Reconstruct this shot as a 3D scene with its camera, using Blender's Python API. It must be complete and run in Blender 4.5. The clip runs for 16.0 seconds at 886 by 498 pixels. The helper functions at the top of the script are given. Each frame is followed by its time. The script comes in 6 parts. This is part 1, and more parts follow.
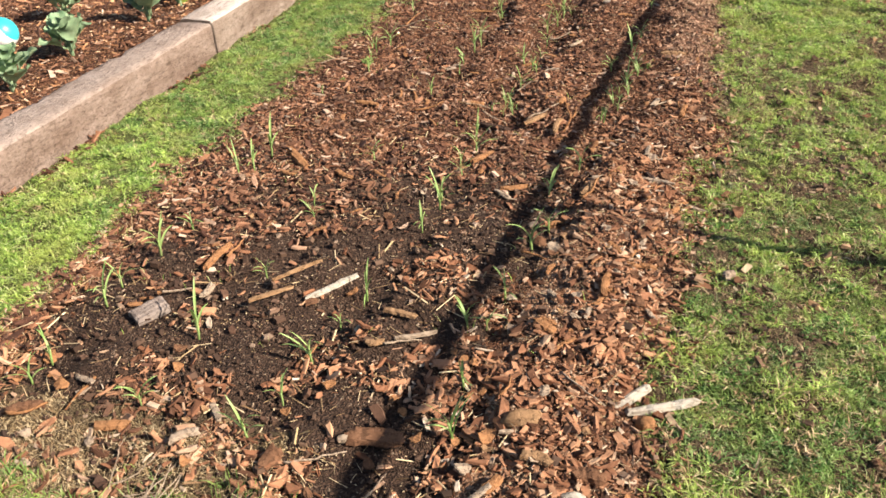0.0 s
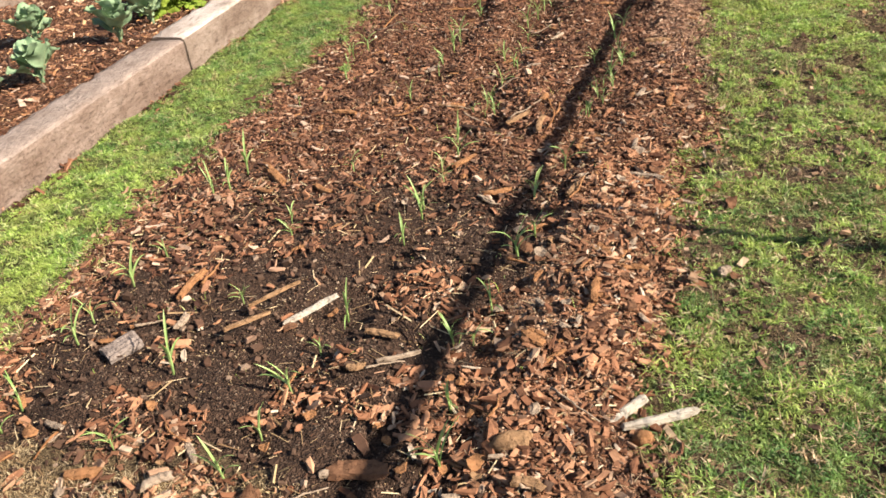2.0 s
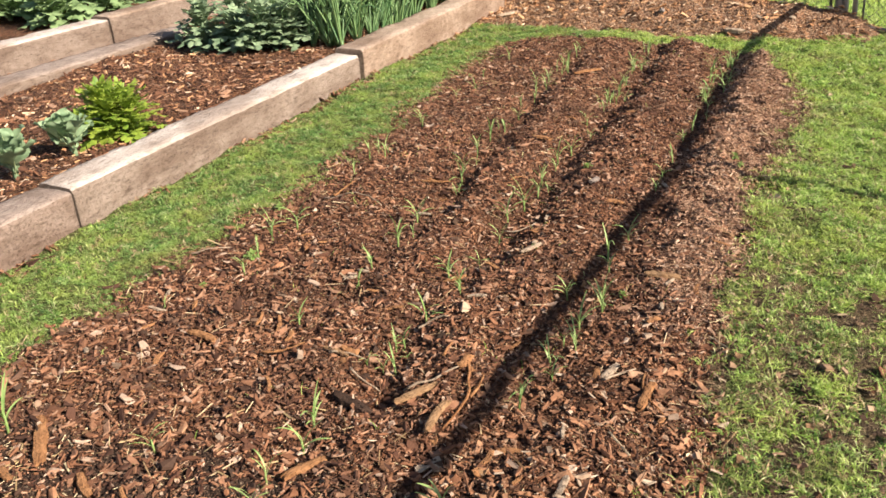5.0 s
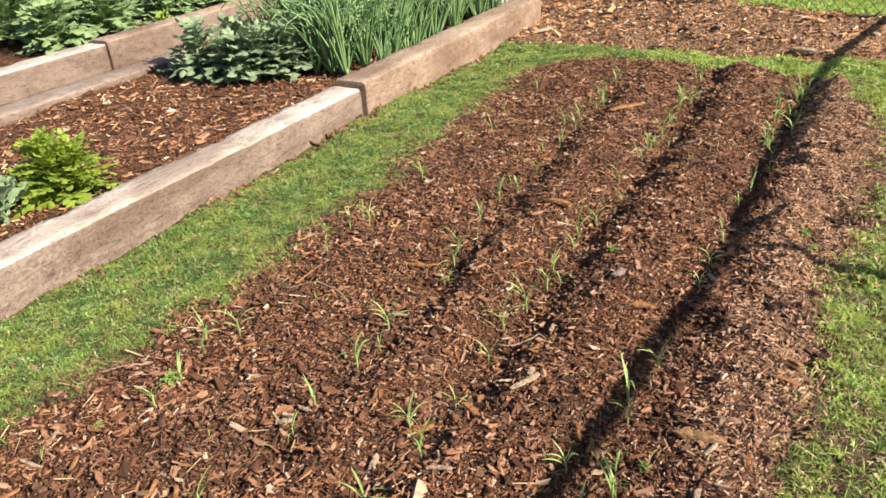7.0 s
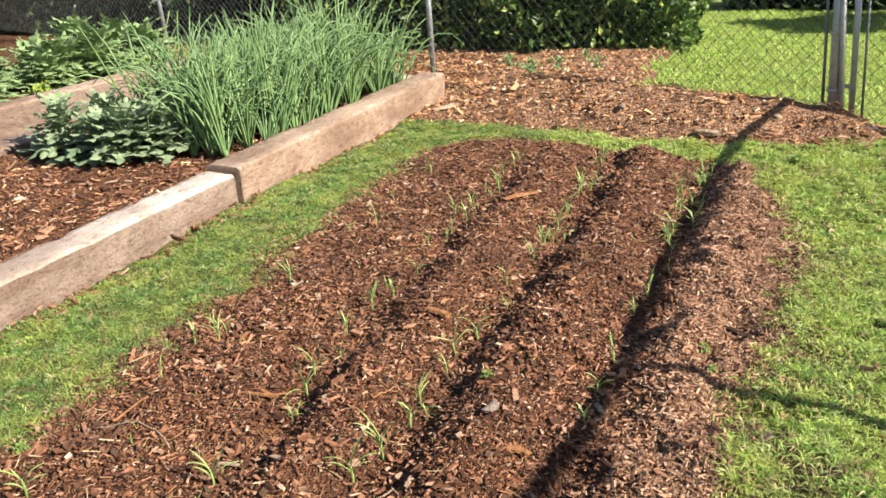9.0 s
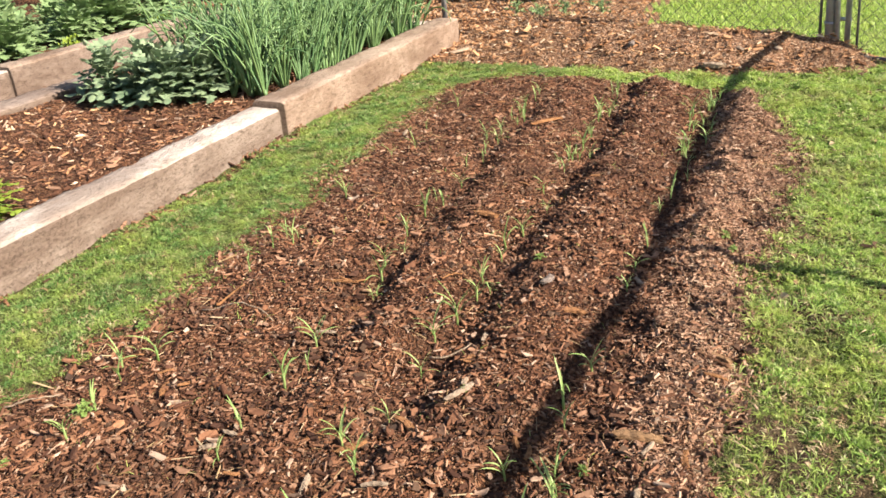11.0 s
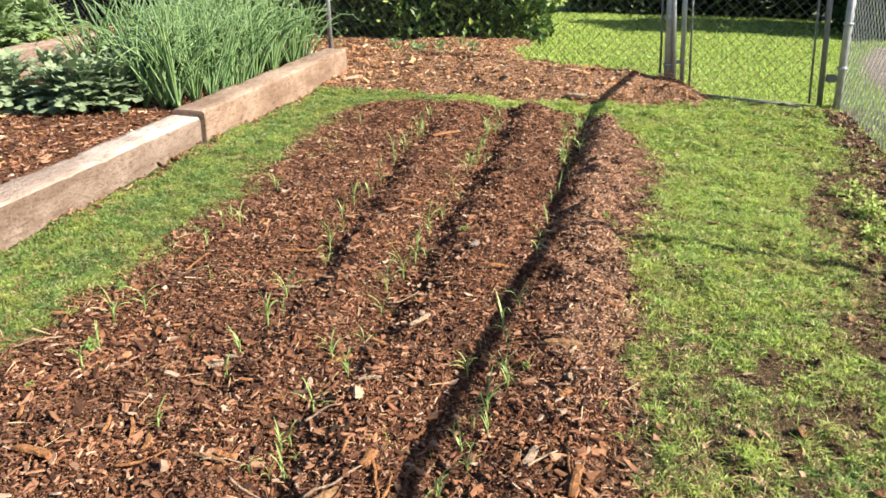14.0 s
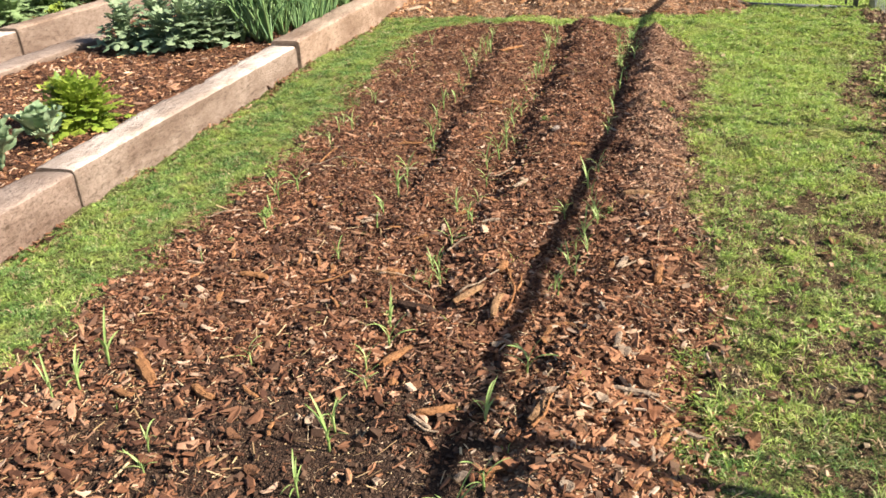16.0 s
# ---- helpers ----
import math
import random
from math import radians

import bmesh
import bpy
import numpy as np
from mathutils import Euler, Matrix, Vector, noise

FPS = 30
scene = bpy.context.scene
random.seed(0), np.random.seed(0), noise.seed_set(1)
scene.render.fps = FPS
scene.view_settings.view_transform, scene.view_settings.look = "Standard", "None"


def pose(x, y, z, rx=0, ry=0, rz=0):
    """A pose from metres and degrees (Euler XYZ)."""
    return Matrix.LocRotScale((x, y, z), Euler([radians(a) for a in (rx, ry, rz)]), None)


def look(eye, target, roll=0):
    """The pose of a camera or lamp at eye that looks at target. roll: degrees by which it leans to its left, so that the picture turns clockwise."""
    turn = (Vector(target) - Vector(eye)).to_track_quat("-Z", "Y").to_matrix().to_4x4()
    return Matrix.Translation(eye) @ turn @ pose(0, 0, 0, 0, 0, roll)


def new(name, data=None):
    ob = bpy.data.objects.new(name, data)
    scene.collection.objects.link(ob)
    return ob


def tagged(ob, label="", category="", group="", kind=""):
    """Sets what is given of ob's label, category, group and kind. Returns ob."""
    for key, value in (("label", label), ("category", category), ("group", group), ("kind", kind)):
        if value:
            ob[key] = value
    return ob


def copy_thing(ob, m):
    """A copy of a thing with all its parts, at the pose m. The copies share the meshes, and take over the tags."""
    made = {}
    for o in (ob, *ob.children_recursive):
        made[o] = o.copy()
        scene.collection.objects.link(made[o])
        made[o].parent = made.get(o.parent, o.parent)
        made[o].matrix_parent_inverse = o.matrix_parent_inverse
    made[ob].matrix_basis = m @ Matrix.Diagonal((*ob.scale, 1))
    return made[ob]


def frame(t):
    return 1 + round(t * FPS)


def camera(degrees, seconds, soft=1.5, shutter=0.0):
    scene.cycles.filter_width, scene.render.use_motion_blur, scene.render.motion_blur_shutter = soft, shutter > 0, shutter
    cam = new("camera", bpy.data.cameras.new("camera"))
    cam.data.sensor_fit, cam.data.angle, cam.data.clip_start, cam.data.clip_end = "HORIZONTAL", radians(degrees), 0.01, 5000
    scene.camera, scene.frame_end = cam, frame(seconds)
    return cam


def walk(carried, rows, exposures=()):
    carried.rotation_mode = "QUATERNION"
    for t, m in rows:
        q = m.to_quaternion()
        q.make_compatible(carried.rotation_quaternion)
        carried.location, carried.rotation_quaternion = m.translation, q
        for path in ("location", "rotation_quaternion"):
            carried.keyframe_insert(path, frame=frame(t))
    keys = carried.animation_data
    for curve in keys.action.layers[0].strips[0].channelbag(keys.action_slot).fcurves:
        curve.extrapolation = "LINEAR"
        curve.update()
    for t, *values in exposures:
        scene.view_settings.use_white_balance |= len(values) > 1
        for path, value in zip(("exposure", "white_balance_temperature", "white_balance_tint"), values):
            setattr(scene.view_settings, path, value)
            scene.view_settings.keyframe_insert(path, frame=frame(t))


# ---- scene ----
cam = camera(58.0, 16.0, soft=1.65)
PATH = [
    (0, (2.408, -3.652, 1.392), (1.89, -2.055, 0.305), -2.7),
    (0.5, (2.416, -3.678, 1.388), (1.791, -2.141, 0.272), -4.1),
    (1, (2.399, -3.689, 1.388), (1.781, -2.165, 0.25), -5.5),
    (1.5, (2.37, -3.643, 1.378), (1.836, -2.081, 0.249), -7.0),
    (2, (2.445, -3.527, 1.368), (1.915, -1.937, 0.277), -6.6),
    (2.5, (2.542, -3.363, 1.373), (1.983, -1.746, 0.338), -4.7),
    (3, (2.571, -3.215, 1.384), (2.008, -1.581, 0.378), -5.4),
    (3.5, (2.552, -2.966, 1.376), (2.021, -1.294, 0.416), -5.1),
    (4, (2.607, -2.717, 1.357), (2.046, -1.023, 0.456), -2.9),
    (4.2, (2.643, -2.59, 1.354), (2.044, -0.9, 0.47), -2.5),
    (6.3, (2.705, -1.605, 1.354), (1.794, -0.085, 0.428), -3.4),
    (6.5, (2.678, -1.51, 1.345), (1.758, 0.009, 0.426), -3.4),
    (7, (2.597, -1.307, 1.358), (1.711, 0.247, 0.464), -4.4),
    (7.5, (2.565, -1.156, 1.356), (1.759, 0.446, 0.469), -4.5),
    (8, (2.625, -0.987, 1.342), (1.848, 0.647, 0.49), -1.5),
    (8.5, (2.673, -0.835, 1.335), (1.885, 0.824, 0.541), -1.3),
    (9, (2.63, -0.807, 1.342), (1.872, 0.88, 0.58), -2.8),
    (9.5, (2.6, -0.815, 1.31), (1.844, 0.867, 0.536), -2.7),
    (9.7, (2.636, -0.854, 1.31), (1.834, 0.8, 0.52), -2.5),
    (11.8, (2.552, -1.475, 1.284), (1.915, 0.213, 0.421), -3.8),
    (12, (2.565, -1.502, 1.29), (1.959, 0.201, 0.434), -3.4),
    (12.5, (2.48, -1.708, 1.285), (2.064, 0.06, 0.449), -2.4),
    (13, (2.396, -1.902, 1.299), (2.145, -0.089, 0.493), -1.3),
    (13.5, (2.407, -1.953, 1.294), (2.16, -0.127, 0.517), -0.1),
    (14, (2.434, -1.973, 1.254), (2.058, -0.158, 0.504), 0.6),
    (14.5, (2.428, -2.045, 1.258), (1.904, -0.265, 0.511), -0.9),
    (15, (2.342, -2.327, 1.287), (1.902, -0.537, 0.512), -2.9),
    (15.5, (2.317, -2.616, 1.3), (1.89, -0.834, 0.499), -4.2),
    (16, (2.348, -2.752, 1.263), (1.885, -1.014, 0.388), -3.5),
]
walk(cam, [(t, look(eye, target, roll)) for t, eye, target, roll in PATH],
     exposures=[(0, 1.27), (2.5, 1.26), (6.5, 1.15), (8, 1.17), (9.5, 1.35), (12, 1.29), (13.5, 1.39), (16, 1.34)])

# ---------------------------------------------------------------- light
SUN_EL, SUN_DIR = radians(34.9), Vector((1.0, -0.10, 0.0)).normalized()
world = bpy.data.worlds.new("world")
scene.world = world
world.use_nodes = True
wt = world.node_tree
sky = wt.nodes.new("ShaderNodeTexSky")
sky.sky_type = "NISHITA"
sky.sun_disc = False
sky.sun_elevation = SUN_EL
sky.sun_rotation = math.atan2(SUN_DIR.x, SUN_DIR.y)
wt.links.new(sky.outputs[0], wt.nodes["Background"].inputs[0])
wt.nodes["Background"].inputs[1].default_value = 0.053
sun = new("sun", bpy.data.lights.new("sun", "SUN"))
sun.data.energy, sun.data.angle, sun.data.color = 5.0, radians(0.53), (1.0, 0.885, 0.75)
sun_from = Vector((SUN_DIR.x * math.cos(SUN_EL), SUN_DIR.y * math.cos(SUN_EL), math.sin(SUN_EL)))
sun.matrix_world = look(sun_from * 30, (0, 0, 0))

# ---------------------------------------------------------------- numbers
rng = np.random.default_rng(7)


def vnoise(x, y, size, seed):
    """Smooth value noise in -1..1 with cells of that size in metres."""
    table = np.random.default_rng(seed).uniform(-1, 1, (97, 97))
    u, v = np.asarray(x, float) / size, np.asarray(y, float) / size
    i, j = np.floor(u).astype(int), np.floor(v).astype(int)
    a, b = u - i, v - j
    a, b = a * a * (3 - 2 * a), b * b * (3 - 2 * b)
    i0, i1, j0, j1 = i % 97, (i + 1) % 97, j % 97, (j + 1) % 97
    return (table[i0, j0] * (1 - a) * (1 - b) + table[i1, j0] * a * (1 - b)
            + table[i0, j1] * (1 - a) * b + table[i1, j1] * a * b)


def smooth(a, b, v):
    w = np.clip((v - a) / (b - a), 0, 1)
    return w * w * (3 - 2 * w)


# ---------------------------------------------------------------- plan
def row_x(n, y):
    """Middle of corn row n."""
    return (np.interp(y, (-3, 4), (0.79, 0.79)),
            np.interp(y, (-2.5, -1.2, 0, 0.45, 1.2, 2.2, 4), (1.24, 1.25, 1.33, 1.36, 1.33, 1.25, 1.18)),
            np.interp(y, (-2.5, -1.2, 0.3, 2, 4), (1.54, 1.64, 1.71, 1.73, 1.69)),
            np.interp(y, (-2.5, -1.4, -0.3, 1.0, 4), (1.97, 2.04, 2.15, 2.21, 2.27)))[n]


def bed_depth(x, y):
    """How far inside the corn bed's edge a place lies."""
    left = np.interp(y, (-2.9, -2.6, -2.33, -1.9, -1.5, -0.5, 0.5, 1.4, 2.5, 3.7), (0.80, 0.68, 0.62, 0.64, 0.58, 0.59, 0.64, 0.63, 0.57, 0.53))
    right = np.interp(y, (-3.1, -2.0, -1.4, -0.4, 0.4, 1.0, 2.1, 2.9, 3.75), (2.46, 2.43, 2.50, 2.61, 2.56, 2.56, 2.71, 2.72, 2.50))
    near = np.interp(x, (0.6, 0.82, 1.3, 1.72, 1.84, 2.6), (-2.66, -2.77, -2.75, -2.71, -3.2, -3.3))
    far = np.interp(x, (0.5, 0.75, 1.2, 1.7, 2.1, 2.5, 2.8), (3.7, 4.02, 4.06, 3.93, 3.80, 3.80, 3.4))
    wander = 0.036 * vnoise(x, y, 0.42, 16) + 0.030 * vnoise(x, y, 0.16, 17)
    return np.minimum(np.minimum(x - left, right - x), np.minimum(y - near, far - y)) + wander


def back_line(x):
    """The back fence's line."""
    return 4.52 + 0.28 * (4.12 - x)


def side_line(y):
    """The side fence's line."""
    return np.interp(y, (-9, 0.5, 4.52, 12), (2.915, 3.96, 4.12, 4.42))


def back_mulch(x, y):
    """How far inside the mulch along and behind the back fence."""
    near = np.interp(x, (-0.3, 0.1, 0.4, 1.2, 1.9, 2.3, 3.1, 3.2), (4.6, 4.42, 4.46, 4.36, 4.2, 4.2, 4.42, 4.6))
    far = np.where(x < 1.38 + 0.16 * vnoise(x * 0, y, 0.35, 14) + 0.08 * vnoise(x, y, 0.12, 15), 7.7, back_line(x) + 0.12)
    return np.minimum(np.minimum(y - near, far - y), 3.22 - x)


def road_depth(x, y):
    left = np.interp(y, (-3, 3.2, 5, 6.9, 9), (4.75, 4.52, 4.60, 4.86, 5.6))
    return np.minimum(np.minimum(x - left, left + 1.7 - x), 8.4 - y)


def strip_depth(x, y):
    """The worn flower strip along the side fence."""
    edge = np.interp(y, (-3.5, 0.0, 0.8, 1.6, 2.4, 2.9, 3.4, 4.4), (3.6, 3.42, 3.3, 3.38, 3.5, 3.66, 3.92, 4.04))
    return np.minimum(np.minimum(x - edge, side_line(y) - 0.02 - x), 4.4 - y)


def worn_lawn(x, y):
    """Where the lawn is worn thin."""
    return smooth(0.2, 0.65, 0.55 * vnoise(x, y, 0.30, 86) + 0.8 * vnoise(x, y, 0.10, 87)) * smooth(2.2, 2.7, x) * (1 - 0.6 * smooth(0.5, 2.5, y)) * (y < 4.6)


def turf_gaps(x, y):
    """Gaps between the clumps of the thin lawn beside the side fence."""
    return smooth(0.0, 0.40, 0.7 * vnoise(x, y, 0.11, 88) + 0.8 * vnoise(x, y, 0.21, 89)) * smooth(2.2, 2.6, x) * (1 - 0.85 * smooth(-0.2, 1.4, y) * smooth(3.5, 3.2, x)) * (1 - 0.45 * smooth(-0.8, -1.6, y)) * (y < 4.6)


def height(x, y):
    x, y = np.asarray(x, float), np.asarray(y, float)
    z = 0.012 * vnoise(x, y, 0.35, 1) + 0.02 * vnoise(x, y, 1.3, 2) + 0.010 * vnoise(x, y, 0.11, 10) * (x > -0.1) - 0.015
    z = z - 0.05 * smooth(2.7, 4.0, x) * smooth(-1, 2, y) * (1 - smooth(2.8, 4.2, y))
    # corn bed: furrows with a steep flank beside every row
    d = bed_depth(x, y)
    inside = smooth(0.0, 0.12, d)
    z = z + (1 - inside) * (x > 0.02) * (y < 4.6) * (0.010 * vnoise(x, y, 0.085, 97) + 0.005 * vnoise(x, y, 0.045, 98))
    deep = np.interp(y, (-3, -1.0, 0.0, 1.0, 2.2, 4), (0.30, 0.35, 0.62, 0.95, 1.10, 1.10))
    ridge = np.zeros_like(z)
    for n in range(4):
        r = row_x(n, y) + 0.022 * vnoise(x * 0 + n * 3.1, y, 0.25, 11 + n) + 0.020 * vnoise(x * 0 + n * 1.7, y, 0.09, 18 + n)
        top, flank = ((0.026, 0.34), (0.060, 0.36), (0.068, 0.34), (0.042, 0.42))[n]
        flank = np.interp(y, (-1.0, 0.0), (0.20, flank)) if n == 3 else flank
        nxt = row_x(n + 1, y) if n < 3 else np.interp(y, (-3.2, 0, 3.7), (2.46, 2.66, 2.66))
        w = np.clip((x - r) / np.maximum(nxt - r, 0.1), 0, 1)
        shape = np.where(w < flank, smooth(0.02, flank, w), 1 - smooth(0.45, 1.0, w))
        top = top * (np.interp(y, (-3, -2.4, -1.9, -0.8, -0.3, 0, 1.2, 2.2), (1.6, 2.3, 2.5, 1.9, 0.9, 0.6, 0.8, 1.0)) if n == 3 else 1.0)
        ridge = np.maximum(ridge, np.where((x > r) & (x <= nxt), top * shape, 0))
    lump = 0.012 * vnoise(x, y, 0.13, 3) + 0.008 * vnoise(x, y, 0.062, 4)
    rough = smooth(2.25, 2.4, x) * smooth(0.0, 1.0, y)
    z = z + inside * (ridge * deep + lump + rough * (0.026 * vnoise(x, y, 0.15, 12) + 0.016 * vnoise(x, y, 0.065, 13)))
    for hx, hy, hr, hd in ((2.56, 1.86, 0.10, 0.06), (1.75, -0.58, 0.09, 0.035), (2.48, 1.55, 0.07, 0.04), (2.62, 1.30, 0.07, 0.035)):
        z = z - hd * np.exp(-((x - hx) ** 2 + (y - hy) ** 2) / hr ** 2 * 1.6)
    # mulch mound at the back fence
    m = back_mulch(x, y)
    crest = y - back_line(x) + 0.2
    bump = 0.17 * smooth(0, 0.45, m) * np.exp(-(crest / np.where(crest > 0, 0.28, 0.55)) ** 2) * (0.12 + 0.88 * smooth(0.05, 0.9, x))
    z = z + bump + smooth(0, 0.2, m) * (0.02 * vnoise(x, y, 0.16, 5) + 0.05 * smooth(0.0, 0.6, x))
    # raised beds behind the timbers, and the path between them
    z = np.where((x < -0.09) & (x > -1.98) & (y < 5.1), 0.085 + 0.012 * vnoise(x, y, 0.14, 6) + 0.02 * vnoise(x, y, 0.5, 7), z)
    z = np.where((x < -2.85) & (y < 5.9), 0.10 + 0.015 * vnoise(x, y, 0.15, 8), z)
    # flower strip: a shallow trench with a lip of earth at the fence
    s = strip_depth(x, y)
    along = smooth(0.5, 1.0, y) * (1 - smooth(2.5, 2.9, y))
    lip = 0.048 * smooth(-0.07, -0.01, x - side_line(y)) * (1 - smooth(0.05, 0.35, x - side_line(y)))
    f = x - side_line(y)
    z = z + along * (lip - 0.014 * smooth(0.05, 0.2, s) * (f < -0.06) - 0.05 * smooth(-0.24, -0.18, f) * (1 - smooth(-0.10, -0.05, f)) * (1 - smooth(2.1, 2.5, y)))
    z = z + smooth(0, 0.1, s) * 0.014 * vnoise(x, y, 0.08, 9)
    return z


def at_ground(x, y):
    return float(height(np.array([x]), np.array([y]))[0])


# ---------------------------------------------------------------- materials
class Nodes:
    def __init__(self, name):
        self.mat = bpy.data.materials.new(name)
        self.mat.use_nodes = True
        self.nt = self.mat.node_tree
        self.bsdf = self.nt.nodes["Principled BSDF"]
        self.co = self.nt.nodes.new("ShaderNodeTexCoord")
        self.geo = self.nt.nodes.new("ShaderNodeNewGeometry")

    def link(self, a, b):
        self.nt.links.new(a, b)

    def noise(self, scale, detail=4.0, rough=0.6, stretch=(1, 1, 1), space="Object"):
        mapping = self.nt.nodes.new("ShaderNodeMapping")
        mapping.inputs["Scale"].default_value = stretch
        self.link(self.geo.outputs["Position"] if space == "World" else self.co.outputs[space], mapping.inputs["Vector"])
        n = self.nt.nodes.new("ShaderNodeTexNoise")
        n.inputs["Scale"].default_value, n.inputs["Detail"].default_value, n.inputs["Roughness"].default_value = scale, detail, rough
        self.link(mapping.outputs[0], n.inputs["Vector"])
        return n.outputs["Fac"]

    def ramp(self, fac, stops):
        r = self.nt.nodes.new("ShaderNodeValToRGB")
        e = r.color_ramp.elements
        while len(e) < len(stops):
            e.new(0.5)
        for el, (p, c) in zip(e, stops):
            el.position, el.color = p, (*c, 1)
        self.link(fac, r.inputs[0])
        return r.outputs[0]

    def mix(self, fac, a, b, kind="MIX"):
        m = self.nt.nodes.new("ShaderNodeMix")
        m.data_type, m.blend_type = "RGBA", kind
        for sock, v in ((m.inputs[0], fac), (m.inputs[6], a), (m.inputs[7], b)):
            if isinstance(v, (int, float)):
                sock.default_value = v
            elif isinstance(v, tuple):
                sock.default_value = (*v, 1)
            else:
                self.link(v, sock)
        return m.outputs[2]

    def bump(self, fac, strength, distance=0.01):
        b = self.nt.nodes.new("ShaderNodeBump")
        b.inputs["Strength"].default_value, b.inputs["Distance"].default_value = strength, distance
        self.link(fac, b.inputs["Height"])
        self.link(b.outputs[0], self.bsdf.inputs["Normal"])

    def done(self, colour, rough=0.8, spec=0.3, metal=0.0, thin=0.0):
        self.link(colour, self.bsdf.inputs["Base Color"]) if not isinstance(colour, tuple) else None
        if isinstance(colour, tuple):
            self.bsdf.inputs["Base Color"].default_value = (*colour, 1)
        self.bsdf.inputs["Roughness"].default_value = rough
        self.bsdf.inputs["Specular IOR Level"].default_value = spec
        self.bsdf.inputs["Metallic"].default_value = metal
        if thin:
            t = self.nt.nodes.new("ShaderNodeBsdfTranslucent")
            self.link(colour, t.inputs[0])
            m = self.nt.nodes.new("ShaderNodeMixShader")
            m.inputs[0].default_value = thin
            self.link(self.bsdf.outputs[0], m.inputs[1])
            self.link(t.outputs[0], m.inputs[2])
            self.link(m.outputs[0], self.nt.nodes["Material Output"].inputs[0])
        return self.mat


def soil_material(name, dark, light, pale, scale=9):
    n = Nodes(name)
    c = n.ramp(n.noise(scale, 9, 0.7), [(0.3, dark), (0.7, light)])
    c = n.mix(n.ramp(n.noise(95, 3, 0.7), [(0.58, (0, 0, 0)), (0.72, (1, 1, 1))]), c, pale)
    n.bump(n.noise(60, 8, 0.8), 1.0, 0.05)
    return n.done(c, 0.95, 0.15)


def turf_material(name, green, straw, earth):
    """Matted turf: fine strands of green and straw over earth."""
    n = Nodes(name)
    fine = n.noise(170, 4, 0.75, (1, 1, 1), "World")
    c = n.ramp(fine, [(0.43, earth), (0.51, green), (0.60, tuple(1.5 * v for v in green)), (0.70, straw)])
    c = n.mix(n.ramp(n.noise(7, 6, 0.7, (1, 1, 1), "World"), [(0.46, (0, 0, 0)), (0.68, (0.8, 0.8, 0.8))]), c,
              n.ramp(fine, [(0.36, earth), (0.58, tuple(2.6 * v for v in earth)), (0.68, straw)]))
    n.bump(fine, 1.0, 0.03)
    return n.done(c, 0.9, 0.15)


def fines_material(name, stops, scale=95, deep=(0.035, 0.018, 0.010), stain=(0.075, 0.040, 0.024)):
    """Packed fine bark: small cells of differing colour with relief."""
    n = Nodes(name)
    warp = n.nt.nodes.new("ShaderNodeTexNoise")
    warp.inputs["Scale"].default_value, warp.inputs["Detail"].default_value = 38, 2
    n.link(n.geo.outputs["Position"], warp.inputs["Vector"])
    add = n.nt.nodes.new("ShaderNodeVectorMath")
    add.operation = "MULTIPLY_ADD"
    add.inputs[1].default_value = (0.035, 0.035, 0.035)
    n.link(warp.outputs["Color"], add.inputs[0])
    n.link(n.geo.outputs["Position"], add.inputs[2])
    cell = n.nt.nodes.new("ShaderNodeTexVoronoi")
    cell.inputs["Scale"].default_value = scale
    n.link(add.outputs[0], cell.inputs["Vector"])
    pick = n.nt.nodes.new("ShaderNodeSeparateColor")
    n.link(cell.outputs["Color"], pick.inputs[0])
    c = n.ramp(pick.outputs[0], stops)
    c = n.mix(n.ramp(n.noise(5, 6, 0.7, (1, 1, 1), "World"), [(0.40, (0, 0, 0)), (0.66, (0.6, 0.6, 0.6))]), c, stain)
    # gap shade painted in: colour falls to deep at the low cell rims
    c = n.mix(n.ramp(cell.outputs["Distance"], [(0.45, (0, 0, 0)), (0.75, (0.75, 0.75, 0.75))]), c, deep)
    tilt = n.mix(0.5, cell.outputs["Color"], n.ramp(cell.outputs["Distance"], [(0.2, (1, 1, 1)), (0.8, (0, 0, 0))]))
    n.bump(tilt, 1.0, 0.018)
    return n.done(c, 0.85, 0.2)


def chips_material(name, stops, grime=0.55, stain=0.45):
    n = Nodes(name)
    c = n.ramp(n.geo.outputs["Random Per Island"], stops)
    g = n.noise(60, 5, 0.65, (1, 1, 1), "World")
    c = n.mix(grime, c, n.ramp(g, [(0.3, (0.35, 0.30, 0.28)), (0.7, (1.0, 1.0, 1.0))]), "MULTIPLY")
    c = n.mix(n.ramp(n.noise(2.6, 5, 0.65, (1, 1, 1), "World"), [(0.44, (0, 0, 0)), (0.64, (stain,) * 3)]), c, (0.070, 0.034, 0.021))
    n.bump(n.noise(240, 3, 0.6, (1, 1, 1), "World"), 0.35, 0.004)
    return n.done(c, 0.78, 0.25)


